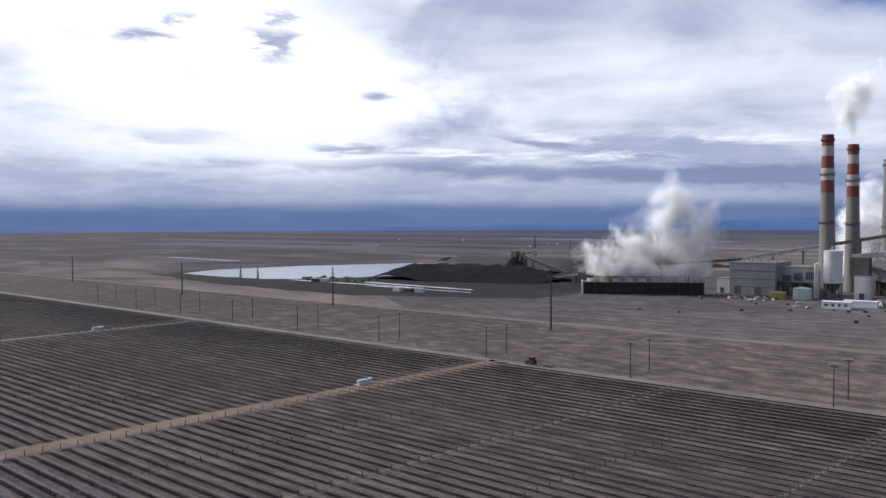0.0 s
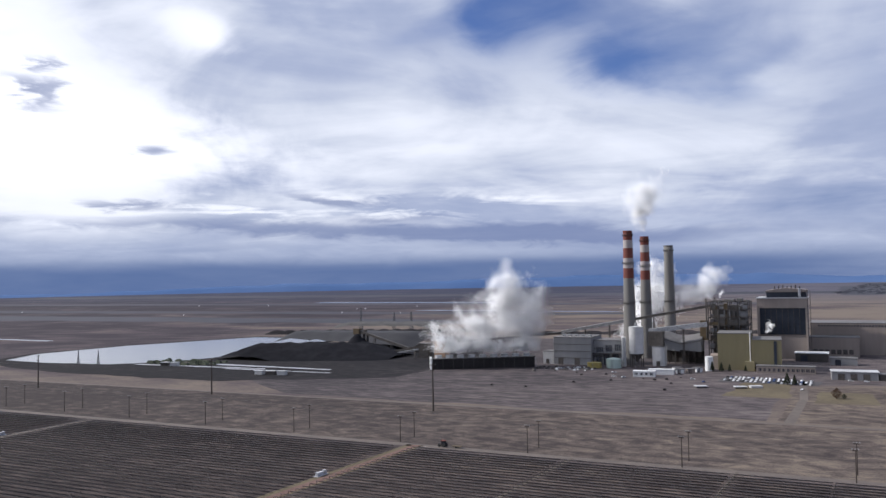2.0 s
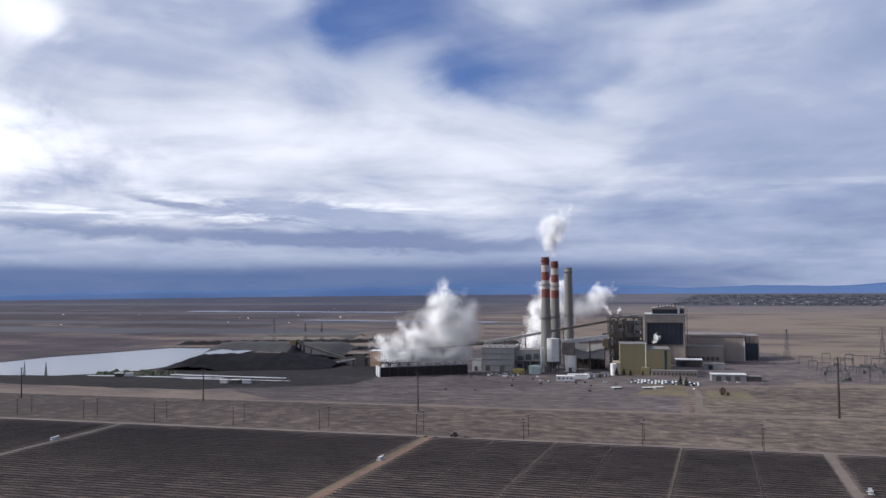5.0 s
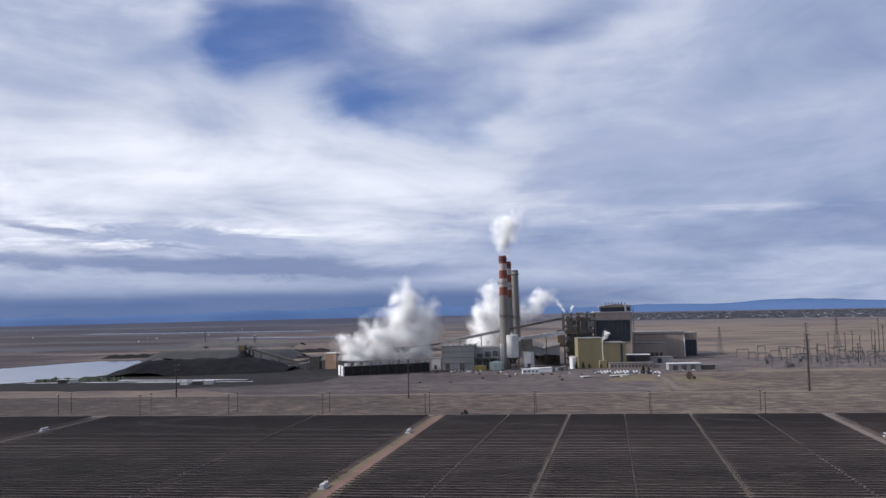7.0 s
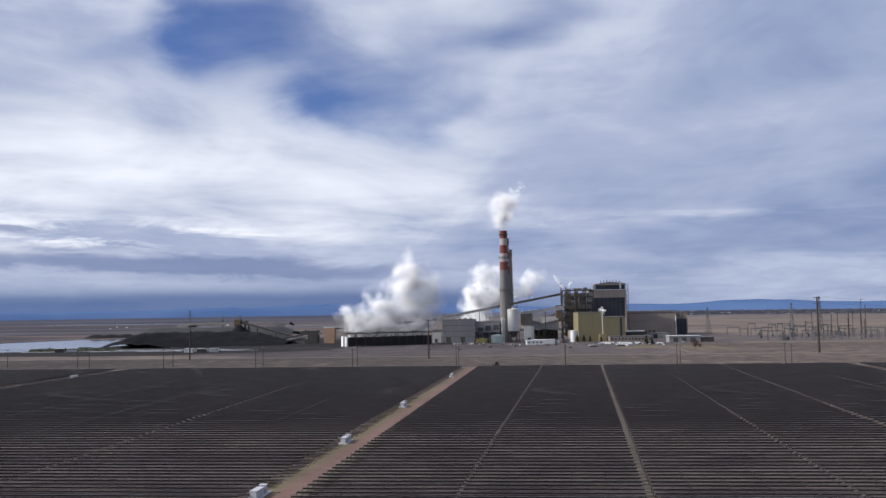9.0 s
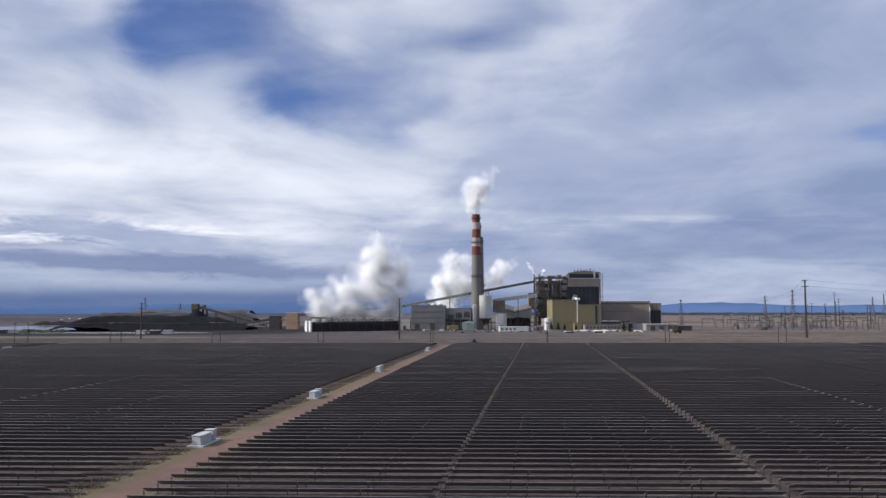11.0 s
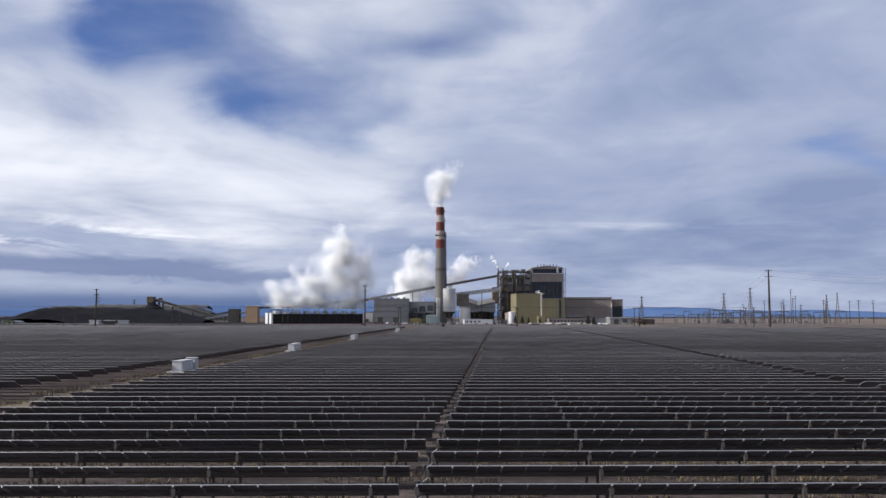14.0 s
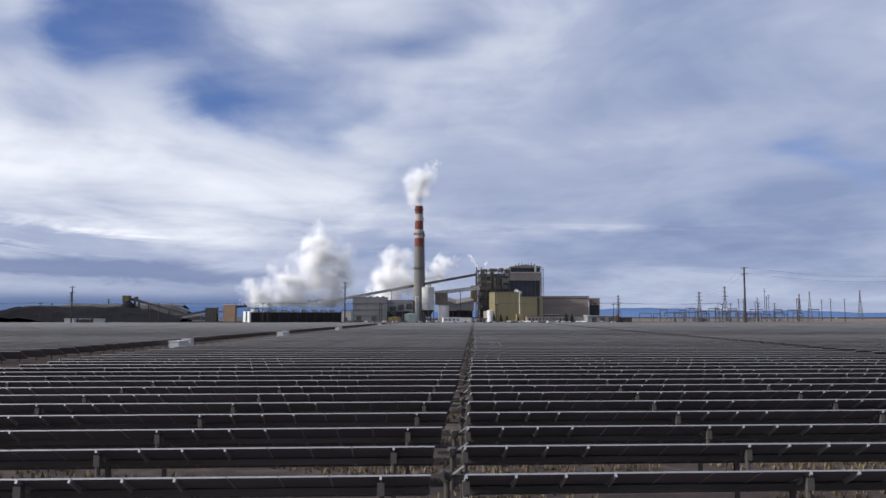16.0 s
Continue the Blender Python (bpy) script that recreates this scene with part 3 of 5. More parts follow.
def smokestack(at, height, r0, r1, banded, label):
    th = thing("smokestack", label, "smokestack", at, group="plant smokestacks")
    bm = bmesh.new()
    f = lambda z: r0 + (r1 - r0) * z / height
    rings = [(0, 0, z, f(z)) for z in [height * k / 12 for k in range(13)]]
    tube(bm, rings + [(0, 0, height, r1 - 0.35), (0, 0, height - 2.5, r1 - 0.4)], 40, cap=False)
    part("shaft", bm, M_CONCRETE, th, smooth=True)
    bm = bmesh.new()
    tube(bm, [(0, 0, height - 1.2, r1 + 0.05), (0, 0, height - 1.0, r1 + 0.22), (0, 0, height + 0.05, r1 + 0.22), (0, 0, height + 0.05, r1 - 0.3)], 40, cap=False)
    part("crown", bm, M_SOOT if banded else M_ROOF, th)
    if banded:
        for z0, z1, m in ((0.93, 0.986, M_SOOT), (0.87, 0.93, M_WHITE), (0.795, 0.87, M_RED), (0.72, 0.795, M_WHITE), (0.645, 0.72, M_RED)):
            part("paint_band", ring_band(r0, r1, height, height * z0, height * z1, 0.05), m, th, "sooty dark red paint band" if m is M_SOOT else ("red paint band" if m is M_RED else "white paint band"), True)
        gallery(th, f(height * 0.755), height * 0.755, M_STEEL)
        gallery(th, f(height * 0.965), height * 0.965, M_STEEL)
    else:
        gallery(th, f(height * 0.95), height * 0.95, M_STEEL)
    gallery(th, f(height * 0.46), height * 0.46, M_STEEL)
    bm = bmesh.new()
    for s in (-0.25, 0.25):
        beam(bm, (r0 + 0.2, s, 1), (r1 + 0.2, s, height - 1), 0.08)
    for k in range(60):
        z = 1 + (height - 2) * k / 60
        box(bm, f(z) + 0.12, -0.25, z, f(z) + 0.2, 0.25, z + 0.06)
    part("ladder", bm, M_STEEL, th)
    return th


smokestack((15, 270, 0), 86, 4.2, 2.75, True, "tall concrete smokestack with red and white bands, first of a pair")
smokestack((16.3, 314.7, 0), 84, 4.2, 2.75, True, "tall concrete smokestack with red and white bands, second of a pair")
smokestack((18.8, 390.8, 0), 80, 4.4, 3.3, False, "tall plain grey concrete smokestack with a dark rim")


# ---------------------------------------------------------------- cooling tower
def cooling_tower():
    L, D, H = 66, 11, 7.0
    th = thing("cooling_tower", "long dark wooden cooling tower with a row of fans", "cooling tower", (-96, 207, 0), 30.5)
    bm = bmesh.new()
    box(bm, 0.4, 0.4, 0, L - 0.4, D - 0.4, H - 0.6)
    part("body", bm, M_SLATS, th)
    slat = bmesh.new()
    box(slat, 0, -0.25, 0, 6.3, 0, 0.12, pose(0, 0, 0, 35))
    slat = mesh_of("louvre", slat, M_SLATS)
    for i in range(10):
        for k in range(9):
            piece("louvre", slat, th, (0.6 + i * 6.5, 0.36, 0.7 + k * 0.62))
    post = bmesh.new()
    box(post, -0.15, -0.3, 0, 0.15, 0.1, H - 0.5)
    post = mesh_of("post", post, M_STEEL)
    for i in range(11):
        piece("post", post, th, (0.5 + i * 6.5, 0.3, 0))
    bm = bmesh.new()
    box(bm, -0.3, -0.3, H - 0.6, L + 0.3, D + 0.3, H - 0.3)
    part("deck", bm, M_STEEL, th)
    bm = bmesh.new()
    for y in (-0.25, D + 0.25):
        for h in (0.35, 0.8):
            box(bm, -0.2, y - 0.04, H - 0.3 + h, L + 0.2, y + 0.04, H - 0.22 + h)
        for i in range(34):
            box(bm, i * 2, y - 0.04, H - 0.3, i * 2 + 0.07, y + 0.04, H + 0.6)
    part("railing", bm, M_STEEL, th)
    fan_me = bmesh.new()
    tube(fan_me, [(0, 0, 0, 2.45), (0, 0, 0.5, 2.15), (0, 0, 1.2, 2.15), (0, 0, 1.8, 2.4), (0, 0, 1.8, 2.25), (0, 0, 0.6, 2.0)], 24, cap=False)
    fan_me = mesh_of("fan_stack", fan_me, M_FRP, True)
    for i in range(9):
        piece("fan_stack", fan_me, th, (4.5 + i * 7.1, D / 2, H - 0.3))
    for x0, x1 in ((-0.9, 0.1),):
        bm = bmesh.new()
        box(bm, x0, -0.4, 0, x1, 3.4, H + 0.2)
        part("end_wall", bm, M_WHITEPAINT, th, "white painted end wall")
        bm = bmesh.new()
        box(bm, x0, 6.8, 0, x1, D + 0.3, H + 0.2)
        part("end_wall", bm, M_WHITEPAINT, th, "white painted end wall")
    bm = bmesh.new()
    for k in range(9):
        box(bm, L + 0.2, 2 + k * 0.6, k * 0.75, L + 1.4, 2.7 + k * 0.6, k * 0.75 + 0.12)
    beam(bm, (L + 0.2, 2, 0.8), (L + 0.2, 7.4, 7.6), 0.1)
    beam(bm, (L + 1.4, 2, 0.8), (L + 1.4, 7.4, 7.6), 0.1)
    part("stair", bm, M_GALV, th)


cooling_tower()


# ---------------------------------------------------------------- buildings
def ribbed(th, mat, x0, x1, y, z0, z1, every=1.2, out=0.12):
    """Upright cladding ribs along a front wall."""
    n = int((x1 - x0) / every)
    rib = bmesh.new()
    box(rib, -0.12, -out, z0, 0.12, -0.002, z1)
    rib = mesh_of("cladding_rib", rib, mat)
    for k in range(n + 1):
        piece("cladding_rib", rib, th, (x0 + (x1 - x0) * k / n, y, 0))


def hall(name, label, at, turn, w, d, h, wall_mat, roof_mat, category="building", courses=0, rib=1.2, roof_over=0.25):
    th = thing(name, label, category, at, turn)
    bm = bmesh.new()
    box(bm, 0, 0, 0, w, d, h)
    part("wall", bm, wall_mat, th)
    ribbed(th, wall_mat, 0.3, w - 0.3, 0, 0.2, h - 0.3, rib)
    bm = bmesh.new()
    box(bm, -roof_over, -roof_over, h, w + roof_over, d + roof_over, h + 0.35)
    part("roof", bm, roof_mat, th)
    for k in range(courses):
        z = h * (k + 1) / (courses + 1)
        bm = bmesh.new()
        box(bm, -0.05, -0.22, z - 0.12, w + 0.05, -0.02, z + 0.12)
        part("girt", bm, M_STEEL, th)
    return th


def opening(th, name, x0, z0, x1, z1, mat, label="", y=0.0, out=0.18):
    bm = bmesh.new()
    box(bm, x0, y - out, z0, x1, y + 0.05, z1)
    ob = part(name, bm, mat, th, label)
    bm = bmesh.new()
    for a, b, c, d in ((x0 - 0.12, z0, x0, z1), (x1, z0, x1 + 0.12, z1), (x0 - 0.12, z1, x1 + 0.12, z1 + 0.12)):
        box(bm, a, y - out - 0.06, b, c, y, d)
    part("frame", bm, M_STEEL, ob)
    return ob


# coal transfer hall, grey, with long horizontal seams
g = hall("coal_hall", "grey metal-clad coal hall with dark seams", (-33, 260, 0), 0, 25, 26, 17.5, M_GREYCLAD, M_ROOF, courses=3, rib=1.0)
for x in (3, 14):
    opening(g, "door", x, 0, x + 3.2, 4.2, M_STEEL, "dark roller door")
for k in range(5):
    bm = bmesh.new()
    box(bm, 3 + k * 4.4, 8, 17.8, 5 + k * 4.4, 11, 18.9)
    part("roof_vent", bm, M_GALV, g)
g = hall("crusher_house", "low dark grey crusher house beside the coal hall", (-8, 266, 0), 0, 19, 20, 15.5, M_GREYCLAD, M_ROOF, courses=2)
# closed dark panels stand in for the shade inside open bays
for x, z0, z1 in ((1.5, 0, 5.5), (6.5, 0, 6.5), (12, 0, 7.5), (2, 8, 11), (8, 8.5, 12.5), (14, 9, 13)):
    opening(g, "opening", x, z0, x + 4, z1, M_NAVY, "solid dark panel painted as an open bay's shade", out=0.1)
bm = bmesh.new()
for k in range(8):
    box(bm, 0.3 + k * 2.3, -3.0, 7.4, 0.5 + k * 2.3, -2.8, 9)
box(bm, 0, -3.2, 7.2, 18, 0, 7.5)
for k in range(5):
    box(bm, 0.2 + k * 4.2, -3.1, 0, 0.5 + k * 4.2, -2.8, 7.3)
part("platform", bm, M_STEEL, g, "dark steel platform on posts")
g = hall("lean_to", "small pale lean-to beside the cooling tower", (-41, 262, 0), 0, 7, 10, 8, M_FRP, M_ROOF)
opening(g, "door", 2, 0, 4, 3, M_STEEL)


def tank(name, label, at, r, h, mat, dome=0.5, legs=0.0, cat="tank"):
    th = thing(name, label, cat, at)
    bm = bmesh.new()
    tube(bm, [(0, 0, legs, r), (0, 0, legs + h, r), (0, 0, legs + h + 0.1, r + 0.08), (0, 0, legs + h + dome, r * 0.25), (0, 0, legs + h + dome + 0.05, 0.02)], 36)
    part("shell", bm, mat, th)
    for k in range(1, 4):
        z = legs + h * k / 4
        bm = bmesh.new()
        tube(bm, [(0, 0, z - 0.06, r + 0.02), (0, 0, z - 0.06, r + 0.07), (0, 0, z + 0.06, r + 0.07), (0, 0, z + 0.06, r + 0.02)], 36, cap=False)
        part("hoop", bm, mat, th)
    bm = bmesh.new()
    for s in (-0.22, 0.22):
        beam(bm, (s, -r - 0.2, 0), (s, -r - 0.2, legs + h + 0.9), 0.07)
    for k in range(int((legs + h) / 0.5)):
        box(bm, -0.22, -r - 0.23, k * 0.5, 0.22, -r - 0.17, k * 0.5 + 0.05)
    part("ladder", bm, M_GALV, th)
    return th


tank("storage_tank", "squat pale green steel storage tank", (9, 250, 0), 4.6, 5.4, M_MINT, 0.9)
tank("storage_tank", "low ochre-yellow steel storage tank", (-2.5, 247, 0), 4.4, 3.2, M_OCHRE, 0.5)
tank("storage_tank", "slim white vertical tank by the yellow building", (65.8, 250, 0), 2.3, 8.2, M_WHITEPAINT, 0.5)
tank("storage_tank", "tall slim beige vessel before the smokestack", (13.4, 259, 0), 1.4, 18, M_FRP, 0.6)
# scrubber silo on dark legs
sc = tank("scrubber_silo", "big white scrubber silo on dark steel legs", (21.5, 258, 0), 4.5, 16.5, M_FRP, 0.6, legs=8.5, cat="silo")
bm = bmesh.new()
tube(bm, [(0, 0, 3.5, 1.0), (0, 0, 8.5, 4.3)], 24)
part("hopper", bm, M_STEEL, sc, "dark steel hopper")
for k in range(6):
    a = 2 * math.pi * k / 6
    bm = bmesh.new()
    beam(bm, (4.1 * math.cos(a), 4.1 * math.sin(a), 0), (4.1 * math.cos(a), 4.1 * math.sin(a), 8.6), 0.5)
    part("leg", bm, M_STEEL, sc)
bm = bmesh.new()
tube(bm, [(0, 0, 25.4, 0.9), (0, 0, 27.4, 0.9)], 16)
part("vent", bm, M_GALV, sc)
g = hall("lift_tower", "narrow pale lift tower with a dark head", (29.6, 266, 0), 0, 7.6, 7, 12.2, M_FRP, M_ROOF)
bm = bmesh.new()
box(bm, -2.4, 0.5, 12.6, 6.6, 7, 21.5)
part("head", bm, M_STEEL, g, "dark steel head house")
opening(g, "door", 2.5, 0, 4.6, 3, M_STEEL)

# filter house: sloping roofs on dark hoppers
th = thing("filter_house", "grey filter house with sloping roofs over dark hoppers", "building", (33, 282, 0))
for k, (x0, x1, zl, zr) in enumerate(((0, 11, 20, 16.5), (11, 24, 16.5, 19))):
    bm = bmesh.new()
    vs = [bm.verts.new(c) for c in ((x0, 0, 9), (x1, 0, 8), (x1, 14, 8), (x0, 14, 9), (x0, 0, zl - 4), (x1, 0, zr - 4), (x1, 14, zr), (x0, 14, zl))]
    for f in ((0, 3, 2, 1), (4, 5, 6, 7), (0, 1, 5, 4), (1, 2, 6, 5), (2, 3, 7, 6), (3, 0, 4, 7)):
        bm.faces.new([vs[i] for i in f])
    part("casing", bm, M_GREYCLAD, th)
    bm = bmesh.new()
    vs = [bm.verts.new(c) for c in ((x0, -0.3, zl - 3.9), (x1, -0.3, zr - 3.9), (x1, 14, zr + 0.1), (x0, 14, zl + 0.1), (x0, -0.3, zl - 3.5), (x1, -0.3, zr - 3.5), (x1, 14, zr + 0.5), (x0, 14, zl + 0.5))]
    for f in ((0, 3, 2, 1), (4, 5, 6, 7), (0, 1, 5, 4), (1, 2, 6, 5), (2, 3, 7, 6), (3, 0, 4, 7)):
        bm.faces.new([vs[i] for i in f])
    part("roof", bm, M_ROOF, th)
for k in range(6):
    bm = bmesh.new()
    m = pose(2 + k * 4, 6, 0)
    tube(bm, [(0, 0, 3.6, 0.4), (0, 0, 8.6, 1.9)], 4, m=m)
    part("hopper", bm, M_STEEL, th)
    bm = bmesh.new()
    box(bm, k * 4 - 0.2, 0, 0, k * 4 + 0.2, 0.4, 9)
    part("leg", bm, M_STEEL, th)
    bm = bmesh.new()
    box(bm, k * 4 - 0.2, 12, 0, k * 4 + 0.2, 12.4, 9)
    part("leg", bm, M_STEEL, th)
bm = bmesh.new()
box(bm, 0, 13, 0, 24, 13.5, 9)
part("back_wall", bm, M_STEEL, th)

# yellow administration block
y = thing("yellow_building", "stepped yellow metal-clad plant building", "building", (70, 257, 0), 4)
bm = bmesh.new()
box(bm, 0, 0, 0, 19, 24, 21.5)
part("wall", bm, M_YELLOW, y)
ribbed(y, M_YELLOW, 0.3, 18.7, 0, 0.3, 21.2, 0.9, 0.08)
bm = bmesh.new()
box(bm, 19, -1.5, 0, 35.2, 24, 18)
part("wall", bm, M_YELLOW, y)
ribbed(y, M_YELLOW, 19.3, 35, -1.5, 0.3, 17.8, 0.9, 0.08)
bm = bmesh.new()
box(bm, -0.2, -0.2, 21.5, 19.2, 24.2, 21.9)
box(bm, 19.25, -1.7, 18, 35.4, 24.2, 18.4)
part("roof", bm, M_ROOF, y)
bm = bmesh.new()
box(bm, 31, -1.75, 3, 32.6, -1.4, 17.5)
part("stair_window", bm, M_NAVY, y, "dark vertical stair window")
bm = bmesh.new()
box(bm, 15.2, -4.2, 0, 20.4, 0.05, 5.5)
part("porch", bm, M_YELLOW, y)
bm = bmesh.new()
box(bm, -5, 4, 0, 0, 20, 8)
part("annex", bm, M_TAN, y)
for k in range(9):
    bm = bmesh.new()
    box(bm, 20.5 + k * 1.65, -1.72, 0.9, 21.5 + k * 1.65, -1.5, 2.4)
    part("window", bm, M_NAVY, y)
bm = bmesh.new()
tube(bm, [(18.2, -0.5, 0, 0.35), (18.2, -0.5, 22.5, 0.35)], 10)
part("pipe", bm, M_FRP, y, "pale vertical vent pipe")

# boiler steelwork
st = thing("boiler_structure", "dark open steelwork of the older boiler", "boiler", (61, 288, 0))
W, D, H = 24, 22, 39.5
cols = [0, 6, 12, 18, 24]
for x in cols:
    for yy in (0, 11, 22):
        bm = bmesh.new()
        box(bm, x - 0.3, yy - 0.3, 0, x + 0.3, yy + 0.3, H)
        part("column", bm, M_STEEL, st)
for k in range(1, 9):
    z = H * k / 8
    for yy in (0, 11, 22):
        bm = bmesh.new()
        box(bm, 0, yy - 0.2, z - 0.45, W, yy + 0.2, z)
        part("floor_beam", bm, M_STEEL, st)
    for x in cols:
        bm = bmesh.new()
        box(bm, x - 0.2, 0, z - 0.47, x + 0.2, D, z - 0.02)
        part("floor_beam", bm, M_STEEL, st)
    bm = bmesh.new()
    for h in (0.55, 1.0):
        box(bm, 0, -0.35, z + h, W, -0.28, z + h + 0.07)
    for i in range(13):
        box(bm, i * 2 - 0.04, -0.35, z, i * 2 + 0.04, -0.28, z + 1.05)
    part("railing", bm, M_RUST, st)
bm = bmesh.new()
box(bm, 2, 4, 3, 22, 20, H - 2.5)
part("boiler_casing", bm, M_BOILER, st, "grey-brown boiler casing")
rnd = random.Random(11)
for k in range(34):
    i, j = rnd.randrange(4), rnd.randrange(2, 8)
    bm = bmesh.new()
    w, hh = rnd.uniform(1.6, 5.4), rnd.uniform(1.6, 4.4)
    x0, z0 = i * 6 + 0.4 + rnd.uniform(0, 5.4 - w), H * j / 8 + 0.1
    box(bm, x0, 0.4 + rnd.uniform(0, 2), z0, x0 + w, 1.0 + rnd.uniform(2, 3), z0 + hh)
    part("panel", bm, rnd.choice((M_BOILER, M_STEEL, M_ROOF, M_RUST, M_GREYCLAD)), st)
for k in range(10):
    bm = bmesh.new()
    x, z0 = rnd.uniform(1, 23), rnd.uniform(16, 24)
    tube(bm, [(x, 1.4, z0, 0.3), (x, 1.4, z0 + rnd.uniform(8, 14), 0.3)], 8)
    part("pipe", bm, rnd.choice((M_GALV, M_RUST, M_STEEL)), st)
bm = bmesh.new()
for i in range(4):
    for j in (3, 5, 7):
        a, b = (i * 6, -0.1, H * j / 8), ((i + 1) * 6, -0.1, H * (j + 1) / 8)
        if (i + j) % 2:
            beam(bm, a, b, 0.22)
part("brace", bm, M_STEEL, st)
for k, (x, z, w, hh) in enumerate(((3, H, 4, 0.9), (9.5, H, 6, 1.4), (17, H, 3, 1.9), (21.5, H, 2, 0.8))):
    bm = bmesh.new()
    box(bm, x, 4, z, x + w, 14, z + hh)
    part("roof_plant", bm, rnd.choice((M_STEEL, M_RUST, M_ROOF)), st)
bm = bmesh.new()
tube(bm, [(-1.2, 0.5, 16, 0.45), (-1.2, 0.5, H + 2.2, 0.45)], 12)
part("vent_pipe", bm, M_STEEL, st)
bm = bmesh.new()
tube(bm, [(3.2, 9, H, 0.4), (3.2, 9, H + 2.6, 0.4)], 12)
part("vent_pipe", bm, M_STEEL, st)
bm = bmesh.new()
box(bm, -5.5, 1, 15, -0.6, 8, 27.5)
part("side_bin", bm, M_RUST, st, "rusty side bin")

# newer boiler house with dark recessed face and penthouse
bo = thing("boiler_house", "tall tan boiler house with a dark ribbed face", "building", (86.5, 334, 0))
bm = bmesh.new()
box(bm, 0, 1.2, 0, 31, 30, 40)
box(bm, 0, 0, 33.6, 31, 1.2, 40)
box(bm, 0, 0, 0, 1.6, 1.2, 33.6)
box(bm, 29.8, 0, 0, 31, 1.2, 33.6)
part("wall", bm, M_TAN, bo)
for k in range(8):
    bm = bmesh.new()
    x = 1.7 + k * 3.52
    box(bm, x, 0.5, 16, x + 3.3, 1.3, 33.5)
    part("louvre_bay", bm, M_NAVY, bo)
    bm = bmesh.new()
    box(bm, x + 3.3, 0.1, 16, x + 3.52, 0.9, 33.5)
    part("mullion", bm, M_STEEL, bo)
bm = bmesh.new()
box(bm, -0.4, -0.4, 40, 31.4, 30.4, 40.6)
part("roof", bm, M_FRP, bo)
# a closed dark box, its colour standing in for an open storey's shade
bm = bmesh.new()
box(bm, 6, 3, 40.6, 30.6, 26, 44.2)
part("penthouse", bm, M_NAVY, bo, "solid dark penthouse storey painted like open shade")
bm = bmesh.new()
vs = [bm.verts.new(c) for c in ((5.2, 2, 44.2), (31.2, 2, 44.2), (31.2, 27, 44.2), (5.2, 27, 44.2), (5.2, 2, 45.2), (31.2, 2, 45.6), (31.2, 27, 45.6), (5.2, 27, 45.2), (18, 2, 47.0), (18, 27, 47.0))]
for f in ((0, 3, 2, 1), (0, 1, 5, 8, 4), (1, 2, 6, 5), (2, 3, 7, 9, 6), (3, 0, 4, 7), (4, 8, 9, 7), (8, 5, 6, 9)):
    bm.faces.new([vs[i] for i in f])
part("penthouse_roof", bm, M_TAN, bo)
for k in range(7):
    bm = bmesh.new()
    tube(bm, [(11 + k * 2.6, 8, 45.4, 0.35), (11 + k * 2.6, 8, 48 + 0.4 * (k % 3), 0.35)], 8)
    part("vent_pipe", bm, M_STEEL, bo)
bm = bmesh.new()
for z in (20, 25, 30, 35, 40):
    box(bm, 31, 0, z, 33, 4, z + 0.2)
    box(bm, 32.9, 0, z + 0.9, 33, 4, z + 1)
for x, yy in ((31.2, 0.1), (32.9, 0.1), (31.2, 3.9), (32.9, 3.9)):
    box(bm, x - 0.1, yy - 0.1, 0, x + 0.1, yy + 0.1, 45)
part("stair_tower", bm, M_STEEL, bo, "dark open stair tower")
bm = bmesh.new()
tube(bm, [(26.5, 1.6, 41, 0.8), (26.5, 1.6, 46.6, 0.8)], 12)
part("exhaust", bm, M_FRP, bo)

# turbine hall and what stands before it
t_ = hall("turbine_hall", "long tan turbine hall with a row of roof vents", (118, 372, 0), 0, 48, 36, 21.5, M_TAN, M_ROOF, rib=2.0)
for k in range(23):
    bm = bmesh.new()
    box(bm, 5 + k * 1.85, -0.2, 19.4, 6.2 + k * 1.85, 0.02, 20.4)
    part("vent", bm, M_NAVY, t_)
bm = bmesh.new()
tube(bm, [(47.6, -0.8, 0, 0.45), (47.6, -0.8, 17, 0.45)], 10)
part("pipe", bm, M_FRP, t_)
a_ = hall("transformer_bay", "tan annex with a dark open transformer bay", (166.5, 384, 0), 0, 12, 30, 20, M_TAN, M_ROOF)
# the bay's inner shade is a dark panel on the wall
opening(a_, "bay", 1, 0, 11, 14, M_NAVY, "solid dark panel painted as an open bay's shade", out=0.15)
for k in range(3):
    bm = bmesh.new()
    box(bm, 1 + k * 3.2, -0.6, 0, 1.3 + k * 3.2, -0.3, 20)
    part("column", bm, M_STEEL, a_)
l_ = hall("heater_bay", "lower tan heater bay before the turbine hall", (108, 352, 0), 0, 40, 19, 13, M_TAN, M_ROOF, rib=2.0)
for k in range(7):
    opening(l_, "louvre", 12 + k * 3.6, 2, 14.4 + k * 3.6, 5, M_STEEL)
w_ = hall("workshop", "low workshop with a white metal roof", (110, 318, 0), 0, 19, 12, 5.2, M_STEEL, M_WHITEPAINT, roof_over=0.6)
opening(w_, "door", 3, 0, 7, 4, M_NAVY)
w_ = hall("workshop", "grey workshop with a pale flat roof", (130, 300, 0), 0, 15, 10, 4.2, M_GREYCLAD, M_ROOF)
opening(w_, "door", 3, 0, 6, 3.4, M_NAVY)
w_ = hall("warehouse", "long low grey metal warehouse by the driveway", (131, 227, 0), 3, 22, 9, 4.3, M_GREYCLAD, M_FRP, roof_over=0.4)
for x in (3, 9, 15):
    opening(w_, "door", x, 0, x + 3, 3.2, M_STEEL)
